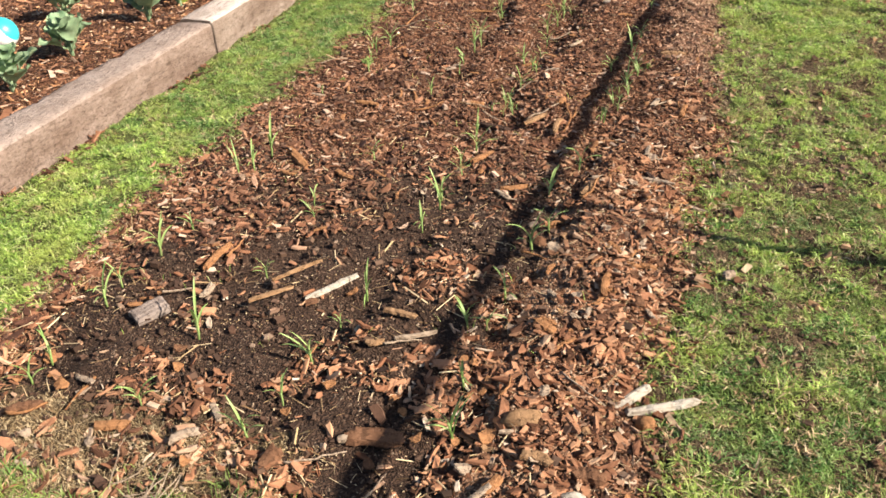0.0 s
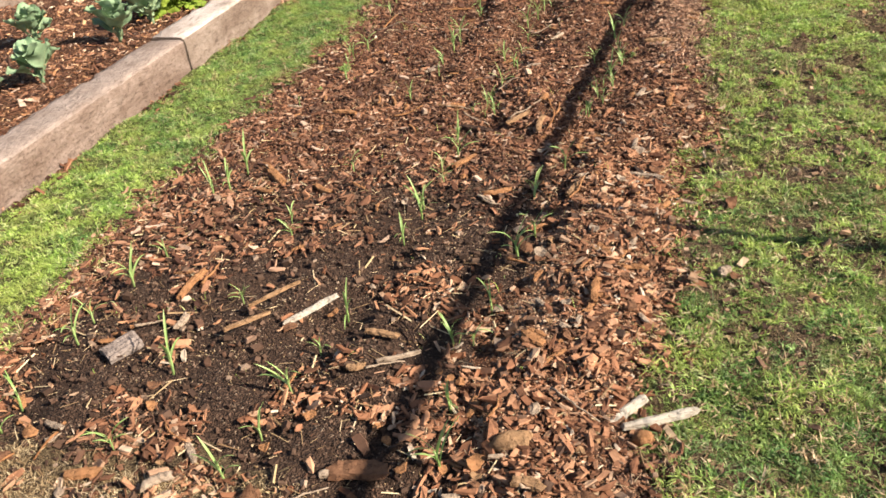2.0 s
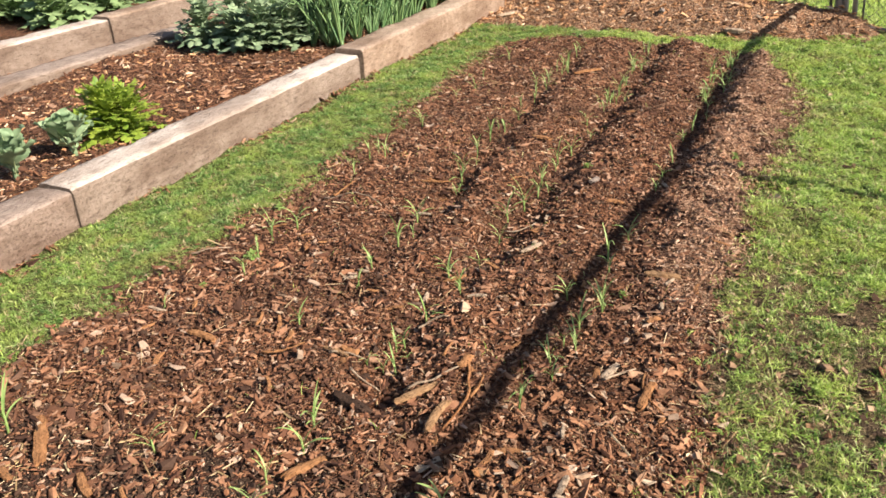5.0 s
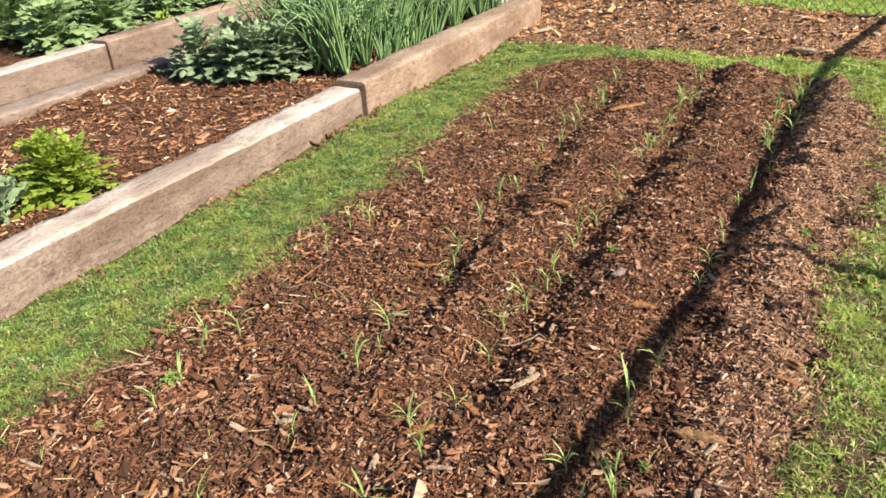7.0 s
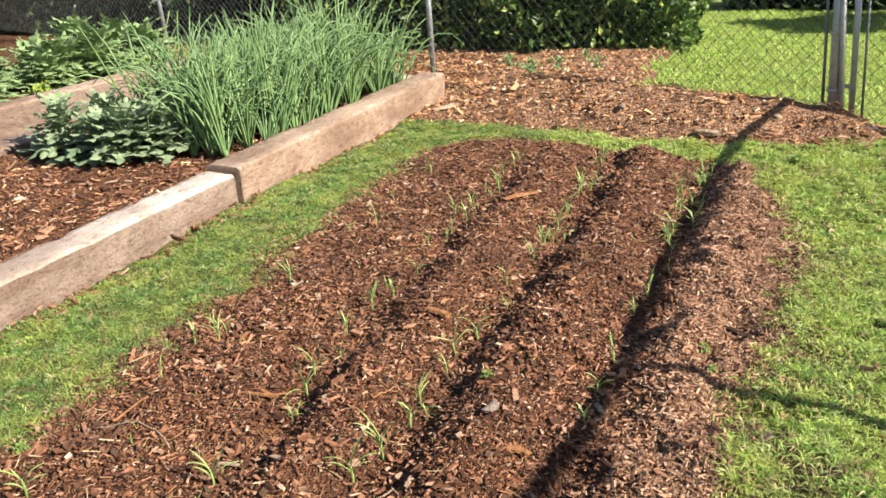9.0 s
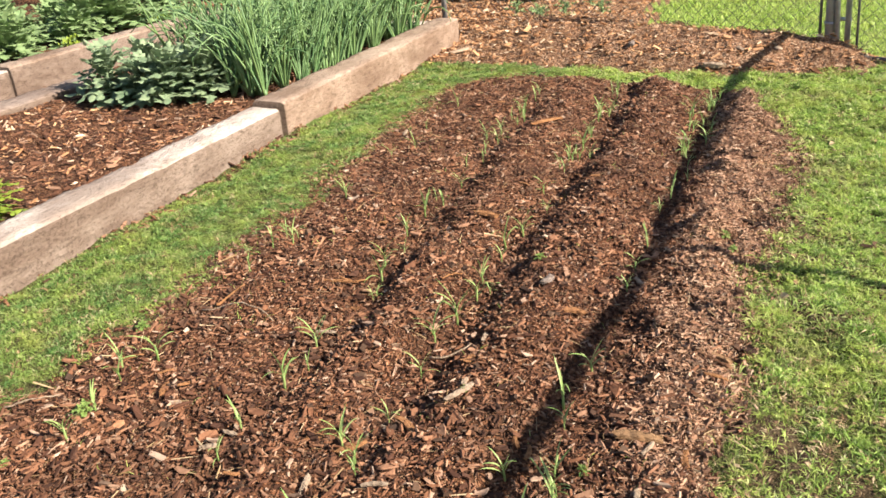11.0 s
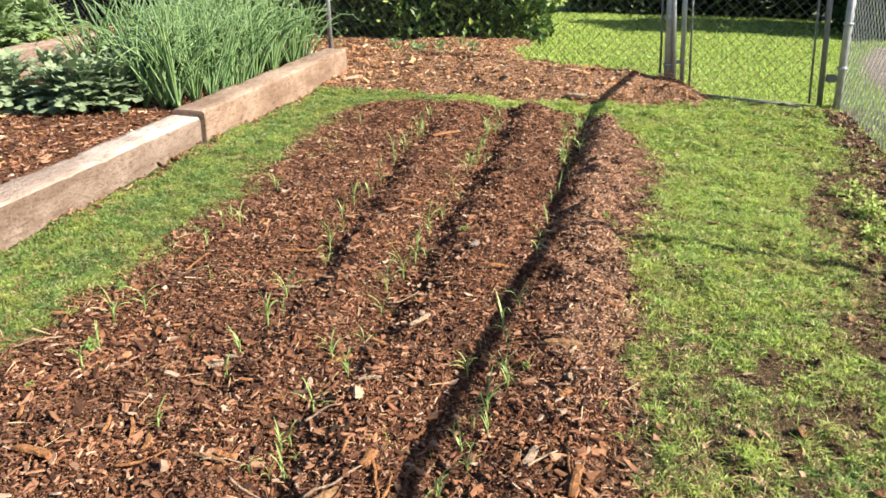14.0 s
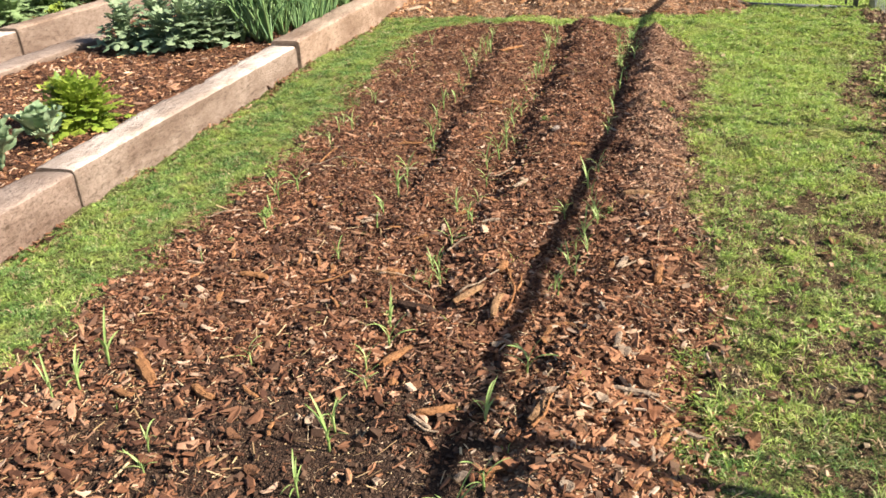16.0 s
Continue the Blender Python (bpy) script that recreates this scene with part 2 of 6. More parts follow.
def grass_material(name, greens, dry, amount):
    n = Nodes(name)
    c = n.ramp(n.geo.outputs["Random Per Island"], greens)
    tint = n.ramp(n.noise(15, 3, 0.6, (1, 1, 1), "World"), [(0.40, (0.52, 0.62, 0.56)), (0.58, (1.0, 1.0, 1.0))])
    c = n.mix(0.8, c, tint, "MULTIPLY")
    c = n.mix(0.75, c, n.ramp(n.noise(46, 3, 0.6, (1, 1, 1), "World"), [(0.40, (0.66, 0.70, 0.66)), (0.56, (1.0, 1.0, 1.0))]), "MULTIPLY")
    patch = n.ramp(n.noise(5.5, 5, 0.65, (1, 1, 1), "World"), [(0.42, (0, 0, 0)), (0.66, (1, 1, 1))])
    c = n.mix(patch, c, n.mix(0.6, c, (0.47, 0.53, 0.115)))
    worn = n.ramp(n.noise(2.6, 6, 0.7, (1, 1, 1), "World"), [(0.52, (0, 0, 0)), (0.72, (amount,) * 3)])
    c = n.mix(worn, c, dry)
    return n.done(c, 0.5, 0.4, 0, 0.34)


def leaf_material(name, a, b, rough=0.5, spec=0.4, thin=0.22, scale=14, fine=None):
    n = Nodes(name)
    r = n.nt.nodes.new("ShaderNodeObjectInfo").outputs["Random"]
    c = n.mix(n.ramp(n.noise(scale, 4, 0.6, (1, 1, 1), "World"), [(0.35, (0, 0, 0)), (0.65, (1, 1, 1))]), a, b)
    c = n.mix(n.ramp(r, [(0.0, (0, 0, 0)), (1.0, (0.5, 0.5, 0.5))]), c, fine or b)
    n.bump(n.noise(90, 3, 0.6), 0.25, 0.004)
    return n.done(c, rough, spec, 0, thin)


def island_leaf_material(name, stops, rough=0.45, thin=0.22):
    n = Nodes(name)
    return n.done(n.ramp(n.geo.outputs["Random Per Island"], stops), rough, 0.4, 0, thin)


def timber_material(name, dark, light, pale, amount, cracks=0.7):
    n = Nodes(name)
    grain = n.noise(34, 8, 0.75, (1, 0.6, 1))
    c = n.ramp(grain, [(0.35, dark), (0.66, light)])
    c = n.mix(n.ramp(n.noise(5, 6, 0.7), [(0.34, (0.25 * amount,) * 3), (0.66, (amount,) * 3)]), c, pale)
    c = n.mix(n.ramp(n.noise(2.3, 5, 0.65, (1, 0.6, 2.2)), [(0.46, (0, 0, 0)), (0.62, (0.75, 0.75, 0.75))]), c, tuple(a * 0.75 + d * 0.25 for a, d in zip(dark, light)))
    c = n.mix(n.ramp(n.noise(55, 5, 0.7, (1, 0.4 * cracks, 1)), [(0.53, (0, 0, 0)), (0.66, (0.55, 0.55, 0.55))]), c, tuple(0.55 * v for v in dark))
    pits = n.noise(85, 5, 0.75)
    c = n.mix(n.ramp(pits, [(0.57, (0, 0, 0)), (0.66, (0.62, 0.62, 0.62))]), c, tuple(0.6 * v for v in dark))
    n.bump(n.mix(0.35, n.noise(42, 6, 0.65, (1, 0.5 * cracks, 1)), n.ramp(pits, [(0.50, (0.6, 0.6, 0.6)), (0.66, (0.15, 0.15, 0.15))])), 0.7, 0.025)
    return n.done(c, 0.9, 0.15)


def metal_material(name, colour, rough):
    n = Nodes(name)
    c = n.mix(n.ramp(n.noise(22, 5, 0.7), [(0.4, (0, 0, 0)), (0.7, (0.6, 0.6, 0.6))]), colour, tuple(v * 0.55 for v in colour))
    n.bump(n.noise(120, 3), 0.15, 0.002)
    return n.done(c, rough, 0.5, 0.4)


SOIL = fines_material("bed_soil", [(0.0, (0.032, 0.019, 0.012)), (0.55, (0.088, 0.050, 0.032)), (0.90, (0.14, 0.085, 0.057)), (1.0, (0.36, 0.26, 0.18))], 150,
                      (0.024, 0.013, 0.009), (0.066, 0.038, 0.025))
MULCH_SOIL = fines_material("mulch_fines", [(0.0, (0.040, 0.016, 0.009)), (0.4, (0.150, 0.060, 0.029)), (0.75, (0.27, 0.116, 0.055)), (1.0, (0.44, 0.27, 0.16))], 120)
LAWN_SOIL = turf_material("lawn_turf", (0.13, 0.17, 0.045), (0.40, 0.34, 0.18), (0.058, 0.045, 0.026))
FAR_TURF = turf_material("far_turf", (0.27, 0.39, 0.085), (0.58, 0.57, 0.27), (0.12, 0.13, 0.05))
WORN_SOIL = turf_material("worn_turf", (0.145, 0.105, 0.058), (0.40, 0.30, 0.19), (0.055, 0.036, 0.024))
BANK_SOIL = soil_material("bank_earth", (0.085, 0.052, 0.034), (0.27, 0.175, 0.120), (0.46, 0.34, 0.25), 17)
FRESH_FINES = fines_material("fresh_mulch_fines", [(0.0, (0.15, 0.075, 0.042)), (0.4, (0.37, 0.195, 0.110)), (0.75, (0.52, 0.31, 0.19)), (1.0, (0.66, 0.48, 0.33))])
# broad dark blotches put the trees' dappled shade into the gravel's colour
DAPPLED_GRAVEL = soil_material("gravel", (0.20, 0.155, 0.130), (0.56, 0.475, 0.415), (0.70, 0.62, 0.55), 2.2)
CHIPS = chips_material("wood_chips", [(0.0, (0.036, 0.016, 0.010)), (0.26, (0.115, 0.050, 0.029)), (0.55, (0.265, 0.120, 0.062)),
                                      (0.80, (0.38, 0.195, 0.112)), (0.94, (0.47, 0.285, 0.185)), (1.0, (0.60, 0.45, 0.34))], 0.6, 0.6)
FRESH_CHIPS = chips_material("fresh_wood_chips", [(0.0, (0.075, 0.034, 0.017)), (0.28, (0.25, 0.108, 0.054)), (0.55, (0.43, 0.212, 0.113)), (0.82, (0.50, 0.270, 0.150)), (0.96, (0.56, 0.39, 0.26)), (1.0, (0.74, 0.61, 0.46))], 0.55, 0.4)
MOUND_CHIPS = chips_material("mound_wood_chips", [(0.0, (0.15, 0.066, 0.030)), (0.35, (0.44, 0.215, 0.098)), (0.78, (0.64, 0.38, 0.20)), (1.0, (0.82, 0.66, 0.48))], 0.35, 0.10)
RIDGE_CHIPS = chips_material("ridge_crumb_bark", [(0.0, (0.13, 0.070, 0.044)), (0.5, (0.37, 0.210, 0.130)), (0.85, (0.54, 0.330, 0.213)), (1.0, (0.66, 0.49, 0.35))], 0.40, 0.15)
DARK_CHIPS = chips_material("old_bark", [(0.0, (0.035, 0.020, 0.014)), (0.4, (0.085, 0.045, 0.028)), (0.8, (0.17, 0.09, 0.055)), (1.0, (0.34, 0.22, 0.15))])
LITTER = chips_material("lawn_litter_bits", [(0.0, (0.045, 0.026, 0.017)), (0.45, (0.15, 0.085, 0.052)), (0.8, (0.33, 0.21, 0.125)), (1.0, (0.58, 0.46, 0.30))], 0.4, 0.2)
CRUMBS = chips_material("soil_crumbs", [(0.0, (0.034, 0.020, 0.013)), (0.6, (0.10, 0.058, 0.037)), (0.92, (0.17, 0.105, 0.068)), (1.0, (0.44, 0.33, 0.24))])
STRAW = chips_material("straw", [(0.0, (0.17, 0.10, 0.05)), (0.5, (0.40, 0.275, 0.145)), (1.0, (0.66, 0.52, 0.33))], 0.4, 0.2)
PALE_STRAW = chips_material("pale_straw", [(0.0, (0.20, 0.125, 0.062)), (0.5, (0.44, 0.32, 0.165)), (1.0, (0.72, 0.60, 0.38))], 0.4, 0.1)
WHITE_PLASTIC = leaf_material("white_plastic", (0.74, 0.74, 0.70), (0.80, 0.80, 0.77), 0.35, 0.5, 0.0)
TURQUOISE = leaf_material("turquoise_plastic", (0.03, 0.46, 0.52), (0.05, 0.52, 0.57), 0.35, 0.5, 0.0)
PALE_WOOD = timber_material("pale_split_wood", (0.242, 0.161, 0.101), (0.416, 0.316, 0.228), (0.470, 0.389, 0.302), 0.5)
ORANGE_WOOD = timber_material("orange_split_wood", (0.194, 0.079, 0.031), (0.370, 0.176, 0.075), (0.440, 0.246, 0.123), 0.5)
BLEACHED_WOOD = timber_material("bleached_wood", (0.352, 0.282, 0.204), (0.521, 0.465, 0.380), (0.577, 0.535, 0.465), 0.5)
TAN_WOOD = timber_material("tan_bark", (0.187, 0.094, 0.040), (0.361, 0.209, 0.105), (0.433, 0.289, 0.173), 0.5)
BROWN_WOOD = timber_material("brown_bark", (0.085, 0.038, 0.020), (0.20, 0.093, 0.048), (0.30, 0.17, 0.10), 0.4)
GREY_WOOD = timber_material("grey_weathered_wood", (0.13, 0.095, 0.080), (0.30, 0.240, 0.205), (0.40, 0.34, 0.295), 0.4)
DARK_WOOD = timber_material("dark_wet_bark", (0.02, 0.012, 0.009), (0.06, 0.035, 0.025), (0.10, 0.06, 0.04), 0.3)
GRASS = grass_material("lawn_blades", [(0.0, (0.12, 0.24, 0.043)), (0.45, (0.43, 0.625, 0.120)), (0.82, (0.68, 0.82, 0.25)), (1.0, (0.84, 0.80, 0.47))],
                       (0.40, 0.31, 0.16), 0.5)
# darker green than lawn_blades, for part of the tufts, long blades and clover
DARKER_GREEN = grass_material("darker_lawn_green", [(0.0, (0.068, 0.160, 0.038)), (0.5, (0.205, 0.37, 0.092)), (0.85, (0.37, 0.53, 0.17)), (1.0, (0.60, 0.57, 0.33))], (0.30, 0.24, 0.13), 0.4)
FAR_GRASS = grass_material("far_lawn_blades", [(0.0, (0.27, 0.46, 0.075)), (0.5, (0.48, 0.68, 0.15)), (1.0, (0.74, 0.86, 0.28))], (0.50, 0.46, 0.13), 0.35)
CORN = leaf_material("corn_leaf", (0.20, 0.34, 0.085), (0.40, 0.52, 0.19), 0.45, 0.45, 0.3)
WEED = leaf_material("weed_leaf", (0.14, 0.25, 0.05), (0.28, 0.38, 0.11), 0.5, 0.4, 0.3)
BRASSICA = leaf_material("glaucous_leaf", (0.13, 0.22, 0.115), (0.30, 0.40, 0.235), 0.6, 0.25, 0.15)
KALE = leaf_material("kale_leaf", (0.105, 0.175, 0.098), (0.31, 0.40, 0.235), 0.65, 0.25, 0.2)
RIB = leaf_material("pale_leaf_rib", (0.30, 0.38, 0.19), (0.42, 0.50, 0.28), 0.5, 0.3, 0.05)
GREENS = leaf_material("feathery_leaf", (0.13, 0.22, 0.085), (0.30, 0.41, 0.19), 0.65, 0.25, 0.2)
PARSLEY = leaf_material("yellow_green_leaf", (0.11, 0.22, 0.028), (0.35, 0.43, 0.065), 0.5, 0.35, 0.3, 9)
ONION = leaf_material("onion_leaf", (0.048, 0.130, 0.050), (0.205, 0.34, 0.155), 0.42, 0.45, 0.12, 7, (0.26, 0.38, 0.12))
BEAN = leaf_material("yellow_seedling_leaf", (0.24, 0.37, 0.075), (0.45, 0.55, 0.16), 0.5, 0.35, 0.3)
HEDGE = island_leaf_material("hedge_leaf", [(0.0, (0.018, 0.045, 0.012)), (0.55, (0.06, 0.13, 0.025)), (0.86, (0.16, 0.26, 0.05)), (1.0, (0.34, 0.42, 0.10))])
# near-black stops: the shade on the far foliage is put into the leaf colour
SHADE_LEAF = island_leaf_material("shade_dark_leaf", [(0.0, (0.012, 0.025, 0.010)), (0.7, (0.025, 0.055, 0.018)), (1.0, (0.06, 0.11, 0.03))])
BARK = timber_material("shrub_bark", (0.03, 0.022, 0.016), (0.09, 0.065, 0.045), (0.12, 0.10, 0.08), 0.3)
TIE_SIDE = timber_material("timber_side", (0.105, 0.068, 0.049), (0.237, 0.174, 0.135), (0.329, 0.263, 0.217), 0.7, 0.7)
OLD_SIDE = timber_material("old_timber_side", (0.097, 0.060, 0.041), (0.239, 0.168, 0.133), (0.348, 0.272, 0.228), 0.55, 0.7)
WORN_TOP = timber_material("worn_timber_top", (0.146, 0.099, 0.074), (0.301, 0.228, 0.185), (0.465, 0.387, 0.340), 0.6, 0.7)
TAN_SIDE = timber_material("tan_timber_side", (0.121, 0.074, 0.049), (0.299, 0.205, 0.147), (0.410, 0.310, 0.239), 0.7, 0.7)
# mesh of back fence and gate, a darker grey than the side mesh
DULL_WIRE = metal_material("dark_fence_wire", (0.17, 0.175, 0.18), 0.6)
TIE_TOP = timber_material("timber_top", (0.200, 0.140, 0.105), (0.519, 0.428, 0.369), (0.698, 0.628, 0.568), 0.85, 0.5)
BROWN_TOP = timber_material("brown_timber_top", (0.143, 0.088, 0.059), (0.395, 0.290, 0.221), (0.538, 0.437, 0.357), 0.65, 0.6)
STEEL = metal_material("galvanised_steel", (0.40, 0.42, 0.44), 0.42)
DULL_STEEL = metal_material("dull_steel", (0.20, 0.21, 0.22), 0.55)
WIRE = metal_material("fence_wire", (0.78, 0.80, 0.81), 0.42)


# ---------------------------------------------------------------- mesh helpers
def fast_mesh(name, co, faces, materials, index=None, shade=False):
    """A mesh from arrays; every face has as many corners as faces has columns."""
    me = bpy.data.meshes.new(name)
    co, faces = np.asarray(co, np.float32), np.asarray(faces, np.int32)
    k = faces.shape[1]
    me.vertices.add(len(co))
    me.vertices.foreach_set("co", co.ravel())
    me.loops.add(faces.size)
    me.loops.foreach_set("vertex_index", faces.ravel())
    me.polygons.add(len(faces))
    me.polygons.foreach_set("loop_start", np.arange(0, faces.size, k, dtype=np.int32))
    for m in materials:
        me.materials.append(m)
    if index is not None:
        me.polygons.foreach_set("material_index", np.asarray(index, np.int32))
    me.polygons.foreach_set("use_smooth", np.full(len(faces), shade))
    me.update(calc_edges=True)
    return me


def part(name, bm, material, parent=None, label=""):
    me = bpy.data.meshes.new(name)
    bm.to_mesh(me)
    bm.free()
    for m in material if isinstance(material, (list, tuple)) else (material,):
        me.materials.append(m)
    ob = new(name, me)
    ob.parent = parent
    return tagged(ob, label)


def mesh_part(name, co, faces, material, parent=None, label="", shade=True):
    ob = new(name, fast_mesh(name, co, faces, [material], None, shade))
    ob.parent = parent
    return tagged(ob, label)


def thing(name, label, category, group="", m=None, kind=""):
    ob = new(name)
    ob.empty_display_size = 0.05
    if m is not None:
        ob.matrix_basis = m
    return tagged(ob, label, category, group, kind)


def tube(path, radius, sides=8, taper=None):
    """Points and quads of a tube along a path; taper: a radius for each point."""
    path = [Vector(p) for p in path]
    co, faces = [], []
    for i, p in enumerate(path):
        d = (path[min(i + 1, len(path) - 1)] - path[max(i - 1, 0)]).normalized()
        a = d.cross(Vector((0, 0, 1)) if abs(d.z) < 0.9 else Vector((1, 0, 0))).normalized()
        b = d.cross(a)
        r = taper[i] if taper else radius
        for k in range(sides):
            w = 2 * math.pi * k / sides
            co.append(p + (a * math.cos(w) + b * math.sin(w)) * r)
    for i in range(len(path) - 1):
        for k in range(sides):
            faces.append((i * sides + k, i * sides + (k + 1) % sides, (i + 1) * sides + (k + 1) % sides, (i + 1) * sides + k))
    last = (len(path) - 1) * sides
    caps = [tuple(range(sides - 1, -1, -1)), tuple(last + k for k in range(sides))]
    return [tuple(c) for c in co], faces, caps


def tube_part(name, path, radius, material, parent=None, label="", sides=8, taper=None):
    co, quads, caps = tube(path, radius, sides, taper)
    me = bpy.data.meshes.new(name)
    me.from_pydata(co, [], quads + caps)
    me.materials.append(material)
    me.polygons.foreach_set("use_smooth", [True] * len(quads) + [False] * 2)
    ob = new(name, me)
    ob.parent = parent
    return tagged(ob, label)


def blade_leaf(length, width, rise, droop, turn, fold=0.3, steps=7, lift=0.0, twist=0.0):
    """An arching strap leaf with a folded midrib: points and quads."""
    co, faces = [], []
    x, z, a = 0.0, lift, rise
    side = Vector((-math.sin(turn), math.cos(turn), 0))
    for i in range(steps + 1):
        u = i / steps
        w = width * (0.55 + 1.6 * u) * (1 - u) ** 0.75 if u < 1 else width * 0.02
        w = min(w, width)
        c = Vector((math.cos(turn) * x, math.sin(turn) * x, z))
        s = (side * math.cos(twist * u) + Vector((0, 0, 1)) * math.sin(twist * u)) * w / 2
        up = Vector((-math.sin(a) * math.cos(turn), -math.sin(a) * math.sin(turn), math.cos(a))) * w * fold
        co += [tuple(c - s + up), tuple(c), tuple(c + s + up)]
        x += math.cos(a) * length / steps
        z += math.sin(a) * length / steps
        a -= droop / steps
    for i in range(steps):
        for k in range(2):
            p = i * 3 + k
            faces.append((p, p + 1, p + 4, p + 3))
    return co, faces


def broad_leaf(length, width, rise, droop, turn, seed, lobes=0.0, ruffle=0.02, stalk=0.3, steps=18, across=6, cup=0.12):
    """A broad leaf with stalk and a lobed, ruffled edge that differs from side to side: points and quads."""
    r = random.Random(seed)
    co, faces = [], []
    x, z, a = 0.0, 0.0, rise
    side = Vector((-math.sin(turn), math.cos(turn), 0))
    ph = [r.uniform(0, 6.3) for _ in range(4)]
    beat = r.uniform(28, 42)
    for i in range(steps + 1):
        u = i / steps
        w, teeth = 0.0, (1.0, 1.0)
        if u < stalk:
            w = 0.10 * width + 0.06 * width * (1 - u / stalk)
        else:
            v = (u - stalk) / (1 - stalk)
            w = width * max(0.05, math.sin(math.pi * min(1.0, 0.12 + 0.86 * v ** 0.8)) ** 0.75)
            teeth = tuple(1 - lobes * (1 - ((v * beat + p) / 6.283 % 1.0) ** 0.8) for p in ph[:2])
        c = Vector((math.cos(turn) * x, math.sin(turn) * x, z))
        up = Vector((-math.sin(a) * math.cos(turn), -math.sin(a) * math.sin(turn), math.cos(a)))
        for k in range(across + 1):
            e = 2 * k / across - 1
            half = w / 2 * (teeth[0] if e < 0 else teeth[1])
            wave = ruffle * abs(e) ** 1.5 * math.sin(u * 19 + ph[2 if e < 0 else 3] + 2 * e)
            co.append(tuple(c + side * (e * half) + up * (abs(e) * w * cup + wave)))
        x += math.cos(a) * length / steps
        z += math.sin(a) * length / steps
        a -= droop / steps
    n = across + 1
    for i in range(steps):
        for k in range(across):
            p = i * n + k
            faces.append((p, p + 1, p + n + 1, p + n))
    return co, faces


def lobed_leaf(length, width, rise, droop, turn, seed, pairs=5, stalk=0.25, frill=0.25):
    """A ragged leaf: a stalk with pairs of side lobes and one at its end, each a small cupped blade: points and quads."""
    r = random.Random(seed)
    spine = []
    x, z, a, n = 0.0, 0.0, rise, 12
    ahead = Vector((math.cos(turn), math.sin(turn), 0))
    for i in range(n + 1):
        spine.append((ahead * x + Vector((0, 0, z)), a))
        x += math.cos(a) * length / n
        z += math.sin(a) * length / n
        a -= droop / n
    side = Vector((-math.sin(turn), math.cos(turn), 0))
    co, faces = [], []

    def blade(root, way, across, up, long, wide):
        base, bend = len(co), r.uniform(-0.5, 0.9)
        for i in range(4):
            v = i / 3
            w = wide * (0.35, 1.0, 0.85, 0.15)[i] * r.uniform(1 - frill, 1 + frill)
            c = root + way * (long * v) - up * (bend * long * 0.35 * v * v)
            lift = r.uniform(0.05, 0.30) * w
            co.extend(tuple(p) for p in (c - across * w / 2 + up * lift, c, c + across * w / 2 + up * (lift + r.uniform(-0.2, 0.2) * w)))
        for i in range(3):
            for k in range(2):
                p = base + i * 3 + k
                faces.append((p, p + 1, p + 4, p + 3))

    for k in range(pairs + 1):
        u = stalk + (0.95 - stalk) * k / pairs
        p, slope = spine[min(n, round(u * n))]
        way = ahead * math.cos(slope) + Vector((0, 0, math.sin(slope)))
        up = way.cross(side) * -1
        size = width * (0.45 + 0.55 * math.sin(math.pi * (0.15 + 0.75 * k / pairs)))
        if k == pairs:
            blade(p, way, side, up, size * 0.95, size * 0.75)
            continue
        for e in (-1, 1):
            w = r.uniform(0.55, 0.95)
            out = (side * e * math.sin(w * 1.5) + way * math.cos(w * 1.5) + up * r.uniform(-0.15, 0.35)).normalized()
            blade(p, out, out.cross(up).normalized(), up, size * 0.62 * r.uniform(0.8, 1.2), size * 0.46)
    for i in range(n):
        base, wide = len(co), side * (0.0035 * (1.2 - i / n))
        co.extend(tuple(q) for q in (spine[i][0] - wide, spine[i][0] + wide, spine[i + 1][0] + wide, spine[i + 1][0] - wide))
        faces.append((base, base + 1, base + 2, base + 3))
    return co, faces


# ---------------------------------------------------------------- ground
def steps_of(*spans):
    out = [spans[0][0]]
    for a, b, s in spans:
        n = max(1, round((b - a) / s))
        out += list(np.linspace(a, b, n + 1)[1:])
    return np.array(out)


